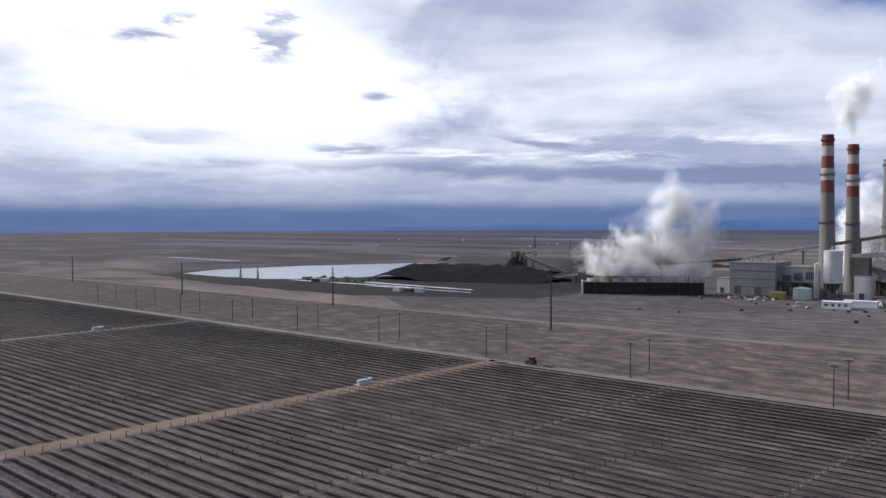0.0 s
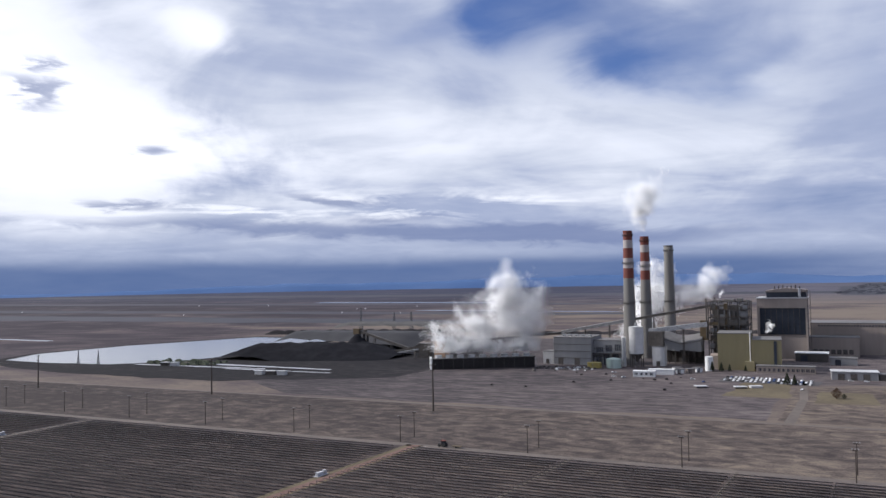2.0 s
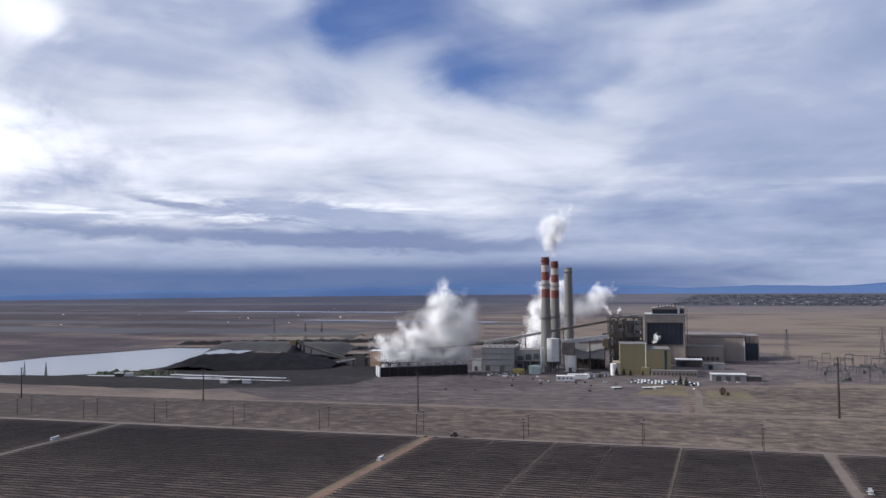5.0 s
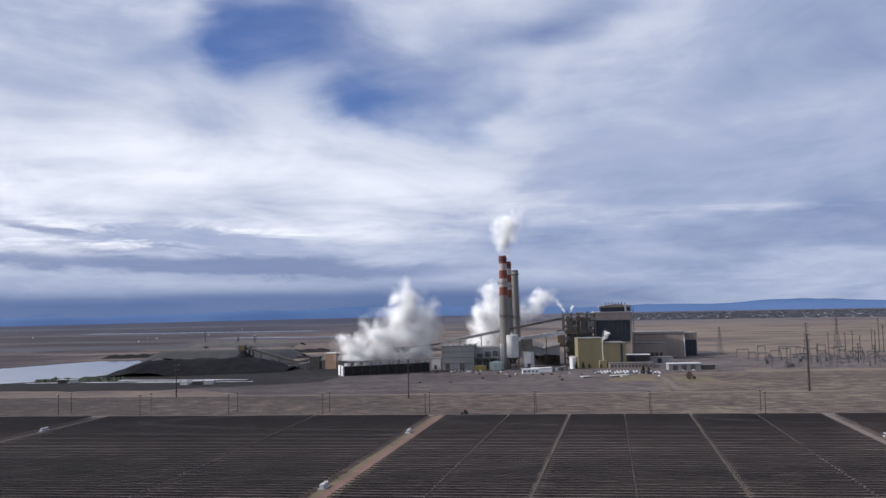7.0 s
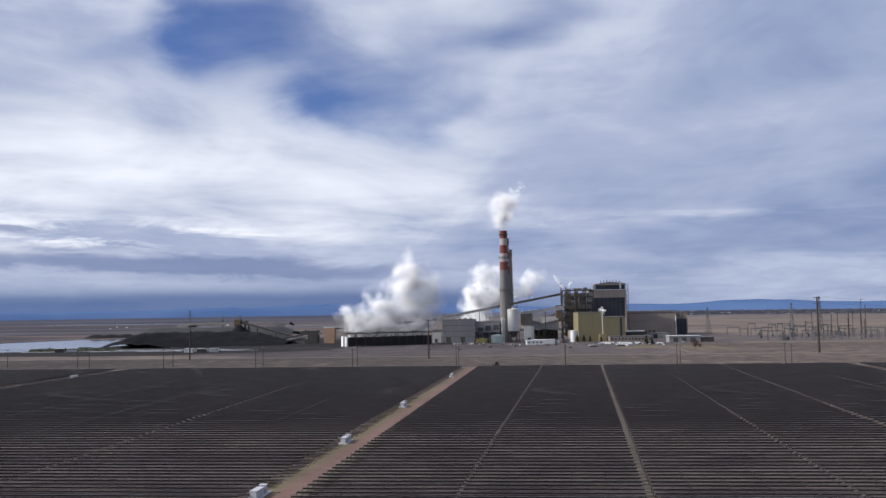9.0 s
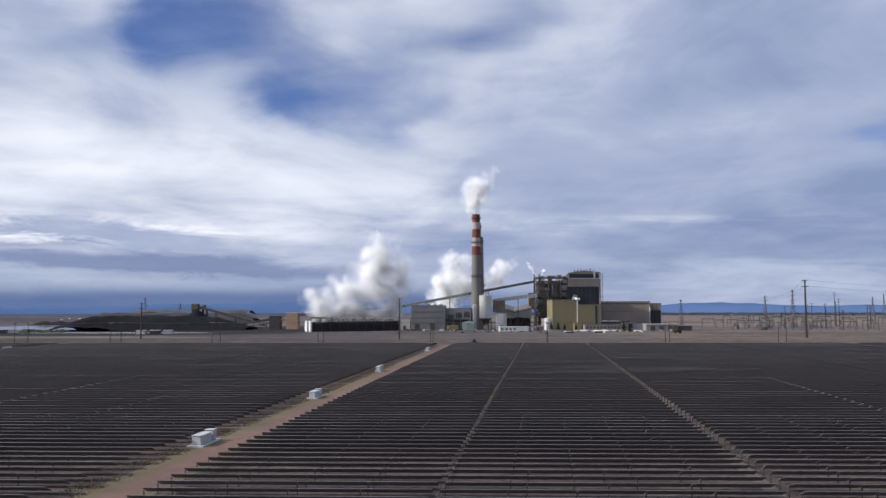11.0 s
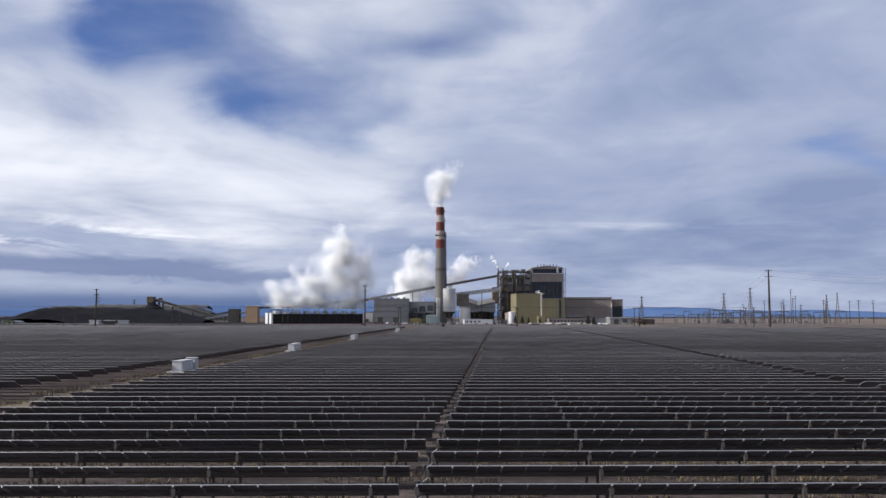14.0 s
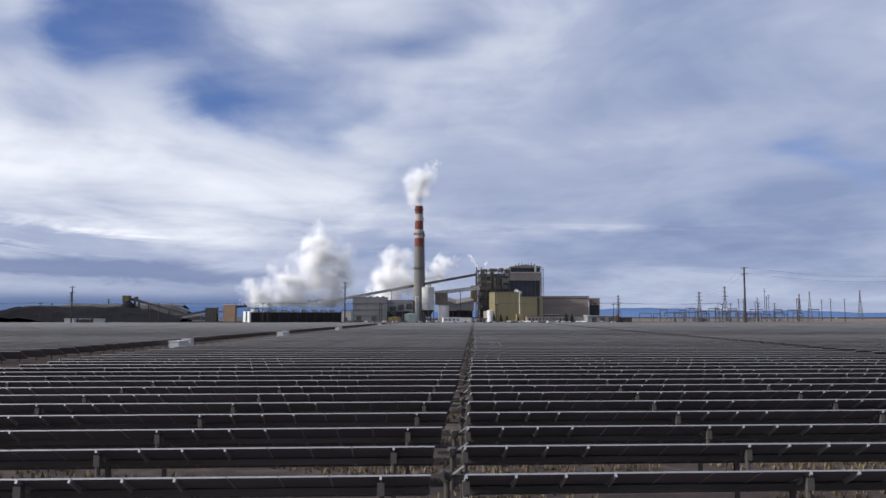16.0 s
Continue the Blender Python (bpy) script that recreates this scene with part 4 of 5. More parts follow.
w_ = hall("carport", "dark low carport beside the warehouse", (153.5, 228.5, 0), 3, 9, 7, 3.2, M_STEEL, M_ROOF)
w_ = hall("office_wing", "low pale office wing with dark windows", (92, 248, 0), 2, 31, 7, 3.8, M_TAN, M_ROOF)
for k in range(12):
    opening(w_, "window", 1.2 + k * 2.5, 1.0, 2.7 + k * 2.5, 2.6, M_NAVY, out=0.06)
w_ = hall("site_office", "white flat-roofed site office trailers", (30, 209, 0), 6, 12, 5, 3.0, M_WHITEPAINT, M_WHITEPAINT)
for k in range(4):
    opening(w_, "window", 1 + k * 2.8, 1.1, 2.4 + k * 2.8, 2.2, M_NAVY, out=0.06)
w_ = hall("site_office", "white site office trailer with a ramp", (36, 222, 0), 4, 14, 4, 2.8, M_WHITEPAINT, M_WHITEPAINT)
for k, (x, yy) in enumerate(((45, 226), (50, 231), (56, 233), (48, 238), (60, 240))):
    w_ = hall("storage_shed", "small pale storage shed in the yard", (x, yy, 0), k * 13, 4.5, 3, 2.4, (M_FRP, M_WHITEPAINT, M_TAN)[k % 3], M_ROOF)
    opening(w_, "door", 1, 0, 2.2, 2, M_STEEL, out=0.06)


# conveyors
def conveyor(label, a, b, w, h, legs, mat=M_GALV, roof=M_FRP):
    a, b = Vector(a), Vector(b)
    th = thing("conveyor", label, "conveyor", tuple(a), group="coal conveyors")
    d = b - a
    bm = bmesh.new()
    beam(bm, (0, 0, 0), d, w, h)
    part("gallery", bm, mat, th)
    bm = bmesh.new()
    up = Vector((0, 0, h / 2 + 0.12))
    beam(bm, up, d + up, w + 0.3, 0.22)
    part("roof", bm, roof, th)
    n = max(4, int(d.length / 3))
    side = Vector((d.y, -d.x, 0)).normalized() * (w / 2 + 0.08)
    lowv = Vector((0, 0, -h / 2))
    for k in range(n):
        p, q = d * (k / n), d * ((k + 1) / n)
        bm = bmesh.new()
        beam(bm, p + side + lowv, p + side - lowv, 0.14)
        part("truss_post", bm, M_STEEL, th)
        bm = bmesh.new()
        beam(bm, p + side + (lowv if k % 2 else -lowv), q + side - (lowv if k % 2 else -lowv), 0.12)
        part("truss_brace", bm, M_STEEL, th)
    for f in legs:
        p = d * f
        for s in (-1, 1):
            bm = bmesh.new()
            beam(bm, (p.x + s * side.x, p.y + s * 1.2, p.z - h / 2), (p.x + s * side.x * 1.4, p.y + s * 2.2, -a.z), 0.45)
            part("leg", bm, M_STEEL, th)
    return th


conveyor("long inclined coal conveyor with a pale roof", (-40, 300, 18), (9, 299, 27), 2.6, 1.9, (0.35, 0.7))
conveyor("long inclined coal conveyor to the boiler frame", (9, 299, 27), (61, 297, 36.5), 2.2, 1.6, (0.3,), M_STEEL, M_ROOF)
conveyor("pale flue duct between filter house and boiler", (25, 279, 21), (61, 281, 25.5), 3.2, 2.6, (0.25, 0.6), M_FRP, M_FRP)
conveyor("low inclined conveyor from the coal yard", (-120, 280, 11), (-40, 298, 17.5), 1.8, 1.4, (0.3, 0.6), M_STEEL, M_ROOF)
conveyor("dark inclined conveyor down from the coal tower", (-201, 292, 17), (-148, 286, 3), 2.0, 1.5, (0.25, 0.55), M_STEEL, M_STEEL)
conveyor("dark inclined conveyor up to the transfer box", (-172, 280, 2), (-138, 279, 8.5), 1.8, 1.3, (0.5,), M_STEEL, M_STEEL)
conveyor("pale inclined conveyor up to the beige tower", (-166, 276, 1.5), (-128, 279, 8), 1.4, 1.1, (0.55,), M_GALV, M_FRP)
g = hall("transfer_box", "dark open transfer tower of the coal yard", (-142, 276, 0), 0, 8, 7, 10, M_STEEL, M_ROOF)
g = hall("transfer_tower", "beige transfer tower with a white roof", (-129, 276, 0), 0, 8.6, 8, 12.4, M_BEIGE, M_WHITEPAINT)
# coal tower with bins
th = thing("coal_tower", "dark coal tower with a tan head bin", "tower", (-207, 290, 0))
bm = bmesh.new()
box(bm, 0, 0, 15, 5.0, 5, 19.5)
box(bm, 1.2, 1, 12.4, 3.8, 4, 15)
part("head_bin", bm, M_RUST, th, "tan head bin")
bm = bmesh.new()
box(bm, 6.5, 0.5, 15.5, 12.5, 4.5, 15.9)
for x in (6.6, 8.5, 10.4, 12.3):
    box(bm, x, 0.5, 15.9, x + 0.14, 0.64, 17.2)
box(bm, 6.5, 0.5, 17.1, 12.5, 0.62, 17.25)
part("winch_deck", bm, M_STEEL, th)
bm = bmesh.new()
box(bm, 8.2, 1.5, 15.9, 10.6, 3.5, 18.6)
part("winch_house", bm, M_STEEL, th)
for x in (0.4, 4.4, 8.4, 11.6):
    bm = bmesh.new()
    box(bm, x - 0.35, 1, 0, x + 0.35, 4, 15.4)
    part("leg", bm, M_STEEL, th)
for x in (0.4, 4.4, 8.4):
    for z in (4, 8, 12):
        bm = bmesh.new()
        beam(bm, (x, 1, z - 3), (x + 3.6, 1, z), 0.28)
        part("brace", bm, M_STEEL, th)


# heaps of coal and ash
def heap(name, label, mat, pts, top, seed, res=3.0, kind="coal heap", rough=0.8):
    xs, ys = [p[0] for p in pts], [p[1] for p in pts]
    x0, x1, y0, y1 = min(xs) - 25, max(xs) + 25, min(ys) - 25, max(ys) + 25
    nx, ny = int((x1 - x0) / res), int((y1 - y0) / res)
    verts, faces = [], []
    for j in range(ny + 1):
        for i in range(nx + 1):
            x, yy = x0 + i * res, y0 + j * res
            z = -0.4
            for px, py, h, r in pts:
                d = math.hypot(x - px, yy - py)
                z = max(z, h * (1 - d / r))
            if z > -0.3:
                z = min(z, top) + rough * noise.noise(Vector((x * 0.12, yy * 0.12, seed))) * min(1, max(0, z) / 3) + 0.35 * rough * noise.noise(Vector((x * 0.5, yy * 0.5, seed)))
            verts.append((x, yy, z))
    for j in range(ny):
        for i in range(nx):
            q = (j * (nx + 1) + i, j * (nx + 1) + i + 1, (j + 1) * (nx + 1) + i + 1, (j + 1) * (nx + 1) + i)
            if max(verts[k][2] for k in q) > -0.3:
                faces.append(q)
    me = bpy.data.meshes.new(name)
    me.from_pydata(verts, [], faces)
    me.materials.append(mat)
    for p in me.polygons:
        p.use_smooth = True
    tagged(new(name, me), label, kind)


heap("coal_mound", "long black coal heap beside the pond", M_COAL, [(-262 + 10 * k, 246 + 3.4 * k, 10.5 + 2.5 * math.sin(0.3 + k * 0.4), 34) for k in range(9)] + [(-195, 284, 11, 36), (-180, 284, 8, 26)], 10.5, 1, rough=1.1)
heap("coal_mound", "pointed black coal heap under the coal tower", M_COAL, [(-201, 286, 16.5, 17), (-197, 286, 13, 17), (-210, 284, 7, 16), (-190, 287, 6, 14)], 15.5, 2, 1.5)
heap("ash_hill", "broad grey ash hill with a flat top", M_ASH, [(-290 + 18 * k, 352 + 1.5 * k, 19, 42) for k in range(6)], 12.5, 3, 4.0, "ash hill", 0.9)
heap("ash_hill", "pale rounded ash mound behind the hill", M_ASHTOP, [(-290 + 16 * k, 445, 23, 60) for k in range(5)], 15, 4, 4.0, "ash hill", 1.2)
heap("earth_bank", "low dark earth bank out on the plain", M_MUD, [(-420 + 14 * k, 470 + 5 * k, 5, 14) for k in range(16)], 4, 5, 4.0, "earth bank", 0.5)
heap("earth_bank", "low dark earth bank behind the ash hill", M_MUD, [(-150 + 22 * k, 520 + 6 * k, 4, 16) for k in range(12)], 3, 6, 4.0, "earth bank", 0.5)


# ---------------------------------------------------------------- steam
def steam(label, blobs, count, drop, seed, curl=6.0, lift=0.0, swell=1.0):
    """A drifting cloud of white flakes for droplets, dense inside the blobs (x, y, z, radius, density) and thinning out
    at their edges.
    """
    rng = np.random.default_rng(seed)
    curls = []
    for x, yy, z, r, f in blobs:
        for _ in range(6):  # smaller curls round the rim of each puff
            d = rng.normal(size=3)
            d *= r * rng.uniform(0.55, 0.95) / np.linalg.norm(d)
            curls.append((x + d[0], yy + d[1], z + d[2], r * rng.uniform(0.35, 0.6), f * 0.9))
    b = np.array(list(blobs) + curls)
    b[:, 3] *= swell
    share = b[:, 3] ** 2.3 * b[:, 4]
    base = Vector((b[0, 0], b[0, 1], lift))
    kept = []
    total = 0
    while total < count:
        pick = rng.choice(len(b), 20000, p=share / share.sum())
        way = rng.normal(size=(20000, 3))
        way /= np.linalg.norm(way, axis=1)[:, None]
        reach = 1.75 * rng.random(20000) ** 0.45
        at = b[pick, :3] + way * (reach * b[pick, 3])[:, None]
        rough = np.array([noise.fractal(Vector(p) / curl, 1.0, 2.1, 3) for p in at.tolist()])
        keep = (1.15 - 0.87 * reach + 0.6 * rough > 0.95 * rng.random(20000)) & (at[:, 2] > lift)
        kept.append(at[keep])
        total += int(keep.sum())
    at = np.concatenate(kept)[:count] - np.array(base)
    way = rng.normal(size=(count, 3, 3))
    way /= np.linalg.norm(way, axis=2)[:, :, None]
    # flakes flattened to face both the sun and the camera's side
    slant = np.array((-0.56, -0.56, 0.61))
    way -= 0.75 * (way @ slant)[:, :, None] * slant
    size = drop * rng.uniform(0.5, 1.3, (count, 1, 1))
    verts = (at[:, None, :] + way * size).reshape(-1, 3)
    faces = np.arange(count * 3).reshape(-1, 3)
    me = bpy.data.meshes.new("steam_plume")
    me.from_pydata(verts.tolist(), [], faces.tolist())
    me.materials.append(M_STEAM)
    ob = new("steam_plume", me)
    ob.matrix_basis = Matrix.Translation(base)
    tagged(ob, label, "steam", kind="stuff")


rnd = random.Random(5)
cloud_a = [(-93 + 51 * s, 215 + 28 * s, 13.0 + rnd.uniform(-0.5, 1.5), rnd.uniform(4.5, 6.5), 1.2) for s in (k / 12 for k in range(13))]
cloud_a += [(-96, 217, 17, 6, 1), (-100, 218, 24, 6, 0.6), (-87, 221, 21, 8.5, 1), (-79, 225, 29, 8.5, 1), (-72, 228, 23, 10, 1), (-66, 230, 35, 11, 1), (-58, 233, 27, 12, 1), (-60, 233, 46, 10, 0.9), (-50, 237, 36, 12, 1),
            (-52, 237, 49, 9.5, 0.9), (-44, 240, 27, 10, 1), (-41, 241, 41, 9, 0.9), (-36, 243, 31, 7, 0.8), (-57, 234, 56, 7, 0.6), (-47, 238, 56, 6.5, 0.5), (-64, 232, 54, 5.5, 0.4), (-36, 243, 48, 5.5, 0.4), (-84, 223, 36, 5, 0.4), (-55, 235, 64, 6, 0.3)]
steam("billowing white steam rising off the cooling tower", cloud_a, 240000, 0.35, 1, 10.0, 9.9, 1.1)
cloud_b = [(-24, 452, 8, 11, 1), (-14, 452, 18, 13, 1), (-16, 452, 31, 12, 1), (-4, 452, 35, 13, 1), (-13, 453, 46, 11, 0.9), (1, 453, 50, 11, 0.8), (-10, 454, 58, 9, 0.7), (3, 454, 62, 8, 0.6), (14, 455, 36, 10, 0.7),
           (26, 456, 41, 10, 0.7), (37, 458, 48, 9.5, 0.6), (46, 458, 55, 8, 0.45), (40, 458, 61, 6, 0.35), (54, 458, 62, 5, 0.25), (-7, 454, 70, 5, 0.25)]
steam("white steam drifting up behind the smokestacks", cloud_b, 130000, 0.48, 2, 12.0, 0.2, 1.12)
steam("small white puff of flue gas over the smokestack", [(16, 314.7, 89, 2.0, 0.3), (15.5, 314.5, 93, 3.6, 0.6), (14, 314, 98, 6.0, 0.9), (11, 314, 104, 7.6, 1), (18, 314, 106, 7.8, 1), (12, 314, 112, 8.0, 0.9), (20, 314, 114, 8.0, 0.8), (15, 314, 121, 7.0, 0.5), (24, 314, 121, 6.5, 0.4), (29, 314, 127, 5.5, 0.15)], 45000, 0.35, 3, 8.0)
steam("thin curl of steam over the boiler roof", [(61.5, 297, 42, 0.8, 1), (60.5, 297, 44, 1.1, 1), (59.0, 297, 46, 1.5, 0.7), (57.2, 297, 48, 1.7, 0.4), (55.5, 297, 50.5, 1.6, 0.2)], 4000, 0.19, 4, 2.0)
steam("faint curl of steam beside the boiler roof", [(67, 300, 42.5, 0.8, 1), (67.6, 300, 44.2, 1.3, 0.7), (68.4, 300, 45.6, 1.4, 0.3)], 1800, 0.17, 5, 2.0)
steam("small white puff of steam before the boiler house", [(93, 320, 19, 1.2, 1), (94.5, 320, 20.5, 1.9, 1), (96, 320, 22.5, 2.2, 0.8), (94.5, 320, 24, 1.8, 0.5)], 3600, 0.19, 6, 2.0)


# ---------------------------------------------------------------- poles and pylons
def utility_pole(at, h, r, arms, label, group=""):
    th = thing("utility_pole", label, "pole", (*at, 0), group=group)
    bm = bmesh.new()
    tube(bm, [(0, 0, -0.3, r), (0, 0, h, r * 0.6)], 10)
    part("shaft", bm, M_POLE, th)
    for z, w in arms:
        bm = bmesh.new()
        box(bm, -w, -0.12, z - 0.12, w, 0.12, z + 0.12)
        arm = part("crossarm", bm, M_POLE, th)
        for s in (-0.95, 0.0, 0.95):
            if s or w < 1.2:
                bm = bmesh.new()
                tube(bm, [(s * w, 0, z + 0.1, 0.09), (s * w, 0, z + 0.3, 0.13), (s * w, 0, z + 0.5, 0.07)], 8)
                part("insulator", bm, M_GALV, arm)
    return th


utility_pole((-24.5, 66), 20.4, 0.40, ((19.8, 1.3), (17.4, 1.3)), "tall dark wooden transmission pole with two crossarms", "transmission poles")
utility_pole((-157, 75), 18.4, 0.40, ((17.9, 1.3), (15.4, 1.3)), "tall dark wooden transmission pole on the prairie", "transmission poles")
utility_pole((-272, 62), 18.4, 0.40, ((17.9, 1.3), (15.4, 1.3)), "tall dark wooden transmission pole near the pond", "transmission poles")
utility_pole((181, 86), 29.5, 0.62, ((29, 1.7), (26, 2.0)), "very tall dark transmission pole beside the meadow", "transmission poles")
utility_pole((-420, 66), 18.4, 0.40, ((17.9, 1.3), (15.4, 1.3)), "tall dark wooden transmission pole far along the prairie", "transmission poles")
XS = [137, 91, 42, -6, -53, -98, -142, -184, -226, -268]
for x in XS:
    utility_pole((x, 3.0 - 0.03 * x), 9.2, 0.17, ((8.8, 0.8),), "slim wooden pole of the wire line by the track", "track-side poles")
    utility_pole((x + 0.5, 12.5 - 0.03 * x), 9.2, 0.17, ((8.8, 0.8),), "slim wooden pole of the second wire line", "track-side poles")


def wires(spans, r, label):
    bm = bmesh.new()
    for a, b, sag in spans:
        a, b = Vector(a), Vector(b)
        pts = [a.lerp(b, k / 8) - Vector((0, 0, sag * 4 * (k / 8) * (1 - k / 8))) for k in range(9)]
        for p, q in zip(pts, pts[1:]):
            beam(bm, p, q, r)
    ob = new("wires", mesh_of("wires", bm, M_WIRE))
    tagged(ob, label, "wire", kind="stuff")


spans = []
for a, b in zip(XS, XS[1:]):
    for dy, dx in ((3.0, 0), (12.5, 0.5)):
        for s in (-0.75, 0.75):
            spans.append(((a + dx + s, dy - 0.03 * a, 9.3), (b + dx + s, dy - 0.03 * b, 9.3), 0.5))
wires(spans, 0.035, "thin sagging wires between the track-side poles")
spans = []
for a, b in (((181, 86, 29.4), (320, 150, 29)), ((181, 86, 26.4), (320, 150, 26)), ((181, 86, 29.4), (250, 320, 24)), ((181, 86, 26.4), (255, 330, 22))):
    spans.append((a, b, 2.5))
wires(spans, 0.06, "thin sagging transmission wires by the meadow")


def pylon(at, h, w, label, turn=0.0):
    th = thing("lattice_pylon", label, "pylon", (*at, 0), turn, "lattice pylons")
    half = lambda z: w / 2 * (1 - 0.86 * min(1, z / (h * 0.82)))
    levels = [h * k / 9 for k in range(10)]
    for sx, sy in ((-1, -1), (1, -1), (1, 1), (-1, 1)):
        bm = bmesh.new()
        tube(bm, [(sx * half(z), sy * half(z), z, 0.17) for z in levels], 4)
        part("leg", bm, M_LATTICE, th)
    bm = bmesh.new()
    for i, (a, b) in enumerate(zip(levels, levels[1:])):
        ra, rb = half(a), half(b)
        for sx, sy, tx, ty in ((-1, -1, 1, -1), (1, -1, 1, 1), (1, 1, -1, 1), (-1, 1, -1, -1)):
            beam(bm, (sx * ra, sy * ra, a), (tx * rb, ty * rb, b), 0.15)
            beam(bm, (tx * ra, ty * ra, a), (sx * rb, sy * rb, b), 0.15)
    part("bracing", bm, M_LATTICE, th)
    for z, s in ((0.7, 0.34), (0.83, 0.30), (0.95, 0.22)):
        bm = bmesh.new()
        for q in (-1, 1):
            beam(bm, (0, 0, h * z), (q * w * s * 2.2, 0, h * z), 0.2)
            beam(bm, (0, 0, h * z + 0.9), (q * w * s * 2.2, 0, h * z), 0.14)
        part("crossarm", bm, M_LATTICE, th)


for k, (x, yy, h, w) in enumerate(((278, 409, 27, 4.6), (311, 430, 33, 5.0), (205, 420, 24, 4.2), (404, 470, 27, 4.6), (420, 480, 30, 4.8), (520, 560, 34, 5), (-123, 345, 26, 4.2), (-117, 345, 26, 4.2), (-368, 168, 9.5, 1.4), (-352, 172, 9.5, 1.4), (-300, 520, 22, 4), (-284, 530, 22, 4), (-330, 500, 28, 4.4))):
    pylon((x, yy), h, w, ("grey steel lattice pylon behind the substation", "grey steel lattice pylon beside the pond")[x < 0], k * 17)
for k, (x, yy, h) in enumerate(((336, 400, 30), (338, 396, 24), (316, 300, 18.5), (320, 304, 18), (304, 372, 20), (310, 340, 21), (279, 260, 14), (273, 274, 14.5), (284, 300, 19), (292, 354, 19), (360, 330, 19), (372, 330, 19), (300, 420, 17), (345, 440, 19), (395, 410, 20), (262, 330, 12))):
    utility_pole((x, yy), h, 0.34, ((h - 0.6, 1.4), (h - 2.8, 1.4)), "dark wooden pole beside the substation", "substation poles")


def gantry(at, w, h):
    th = thing("substation_gantry", "grey steel gantry of the substation", "gantry", (*at, 0), 0, "substation gantries")
    for s in (0, w):
        bm = bmesh.new()
        beam(bm, (s - 0.5, 0, 0), (s, 0, h), 0.22)
        beam(bm, (s + 0.5, 0, 0), (s, 0, h), 0.22)
        part("leg", bm, M_LATTICE, th)
    bm = bmesh.new()
    box(bm, 0, -0.25, h - 0.25, w, 0.25, h + 0.25)
    part("beam", bm, M_LATTICE, th)
    for k in range(4):
        bm = bmesh.new()
        tube(bm, [(w * (k + 0.5) / 4, 0, h - 1.6, 0.16), (w * (k + 0.5) / 4, 0, h - 0.2, 0.16)], 6)
        part("insulator", bm, M_ROOF, th)


rnd = random.Random(21)
for j in range(5):
    for i in range(7):
        gantry((205 + i * 15 + rnd.uniform(-3, 3), 238 + j * 27 + rnd.uniform(-4, 4)), rnd.choice((6, 8, 10)), rnd.uniform(5.5, 10.5))
for k in range(26):
    x, yy = rnd.uniform(205, 305), rnd.uniform(235, 345)
    th = thing("transformer", "small grey substation transformer on the gravel", "transformer", (x, yy, 0), rnd.uniform(0, 90), "substation transformers")
    bm = bmesh.new()
    box(bm, -1.3, -0.9, 0.2, 1.3, 0.9, 2.2)
    part("tank", bm, rnd.choice((M_LATTICE, M_ROOF, M_LATTICE)), th)
    for s in (-0.8, 0, 0.8):
        bm = bmesh.new()
        tube(bm, [(s, 0, 2.2, 0.2), (s, 0, 3.4, 0.12)], 8)
        part("bushing", bm, M_STEEL, th)
sheet("substation_gravel", ragged([(196, 228), (320, 226), (330, 350), (200, 352)], 16, 3, 60), 0.05, M_GRAVEL, "grey gravel under the substation", "ground")


# ---------------------------------------------------------------- vehicles and clutter
def car(at, turn, paint, tall, label):
    th = thing("car", label, "car", (*at, 0.06), turn, "cars in the car park")
    bm = bmesh.new()
    prof = [(-1.25, 0.2), (1.25, 0.2), (1.3, 0.48), (0.75, 0.55), (0.4, 0.5 + tall), (-0.95, 0.5 + tall), (-1.25, 0.58)]
    a = [bm.verts.new((x, -0.5, z)) for x, z in prof]
    b = [bm.verts.new((x, 0.5, z)) for x, z in prof]
    n = len(prof)
    for k in range(n):
        bm.faces.new((a[k], a[(k + 1) % n], b[(k + 1) % n], b[k]))
    bm.faces.new(a[::-1])
    bm.faces.new(b)
    bmesh.ops.recalc_face_normals(bm, faces=bm.faces[:])
    part("body", bm, paint, th)
    bm = bmesh.new()
    for s in (-0.505, 0.505):
        vs = [bm.verts.new((x, s, z)) for x, z in ((-0.85, 0.58), (0.62, 0.58), (0.36, 0.44 + tall), (-0.85, 0.44 + tall))]
        bm.faces.new(vs if s < 0 else vs[::-1])
    part("windows", bm, M_GLASS, th)
    for x in (-0.8, 0.8):
        for s in (-0.5, 0.42):
            bm = bmesh.new()
            tube(bm, [(0, 0, 0, 0.2), (0, 0, 0.08, 0.2)], 12, m=pose(x, s, 0.2, -90))
            part("wheel", bm, M_RUBBER, th)
    return th


rnd = random.Random(8)
proto = {}
for row in range(3):
    for i in range(20):
        if rnd.random() < 0.16:
            continue
        k = rnd.choice((0, 0, 0, 0, 1, 1, 2, 3, 4))
        tall = rnd.choice((0.32, 0.42))
        m = pose(79.5 + i * 2.2 + rnd.uniform(-0.2, 0.2), 221 - row * 7.0 - i * 0.42, 0.06, 0, 0, rnd.choice((78, 82, -98)) + rnd.uniform(-4, 4))
        if (k, tall) in proto:
            copy_thing(proto[k, tall], m)
        else:
            c = car((0, 0), 0, CAR_PAINTS[k], tall, ("white", "silver", "black", "pearl white", "blue")[k] + (" pickup-height car" if tall > 0.4 else " low car") + " parked on asphalt")
            c.matrix_basis = m
            proto[k, tall] = c
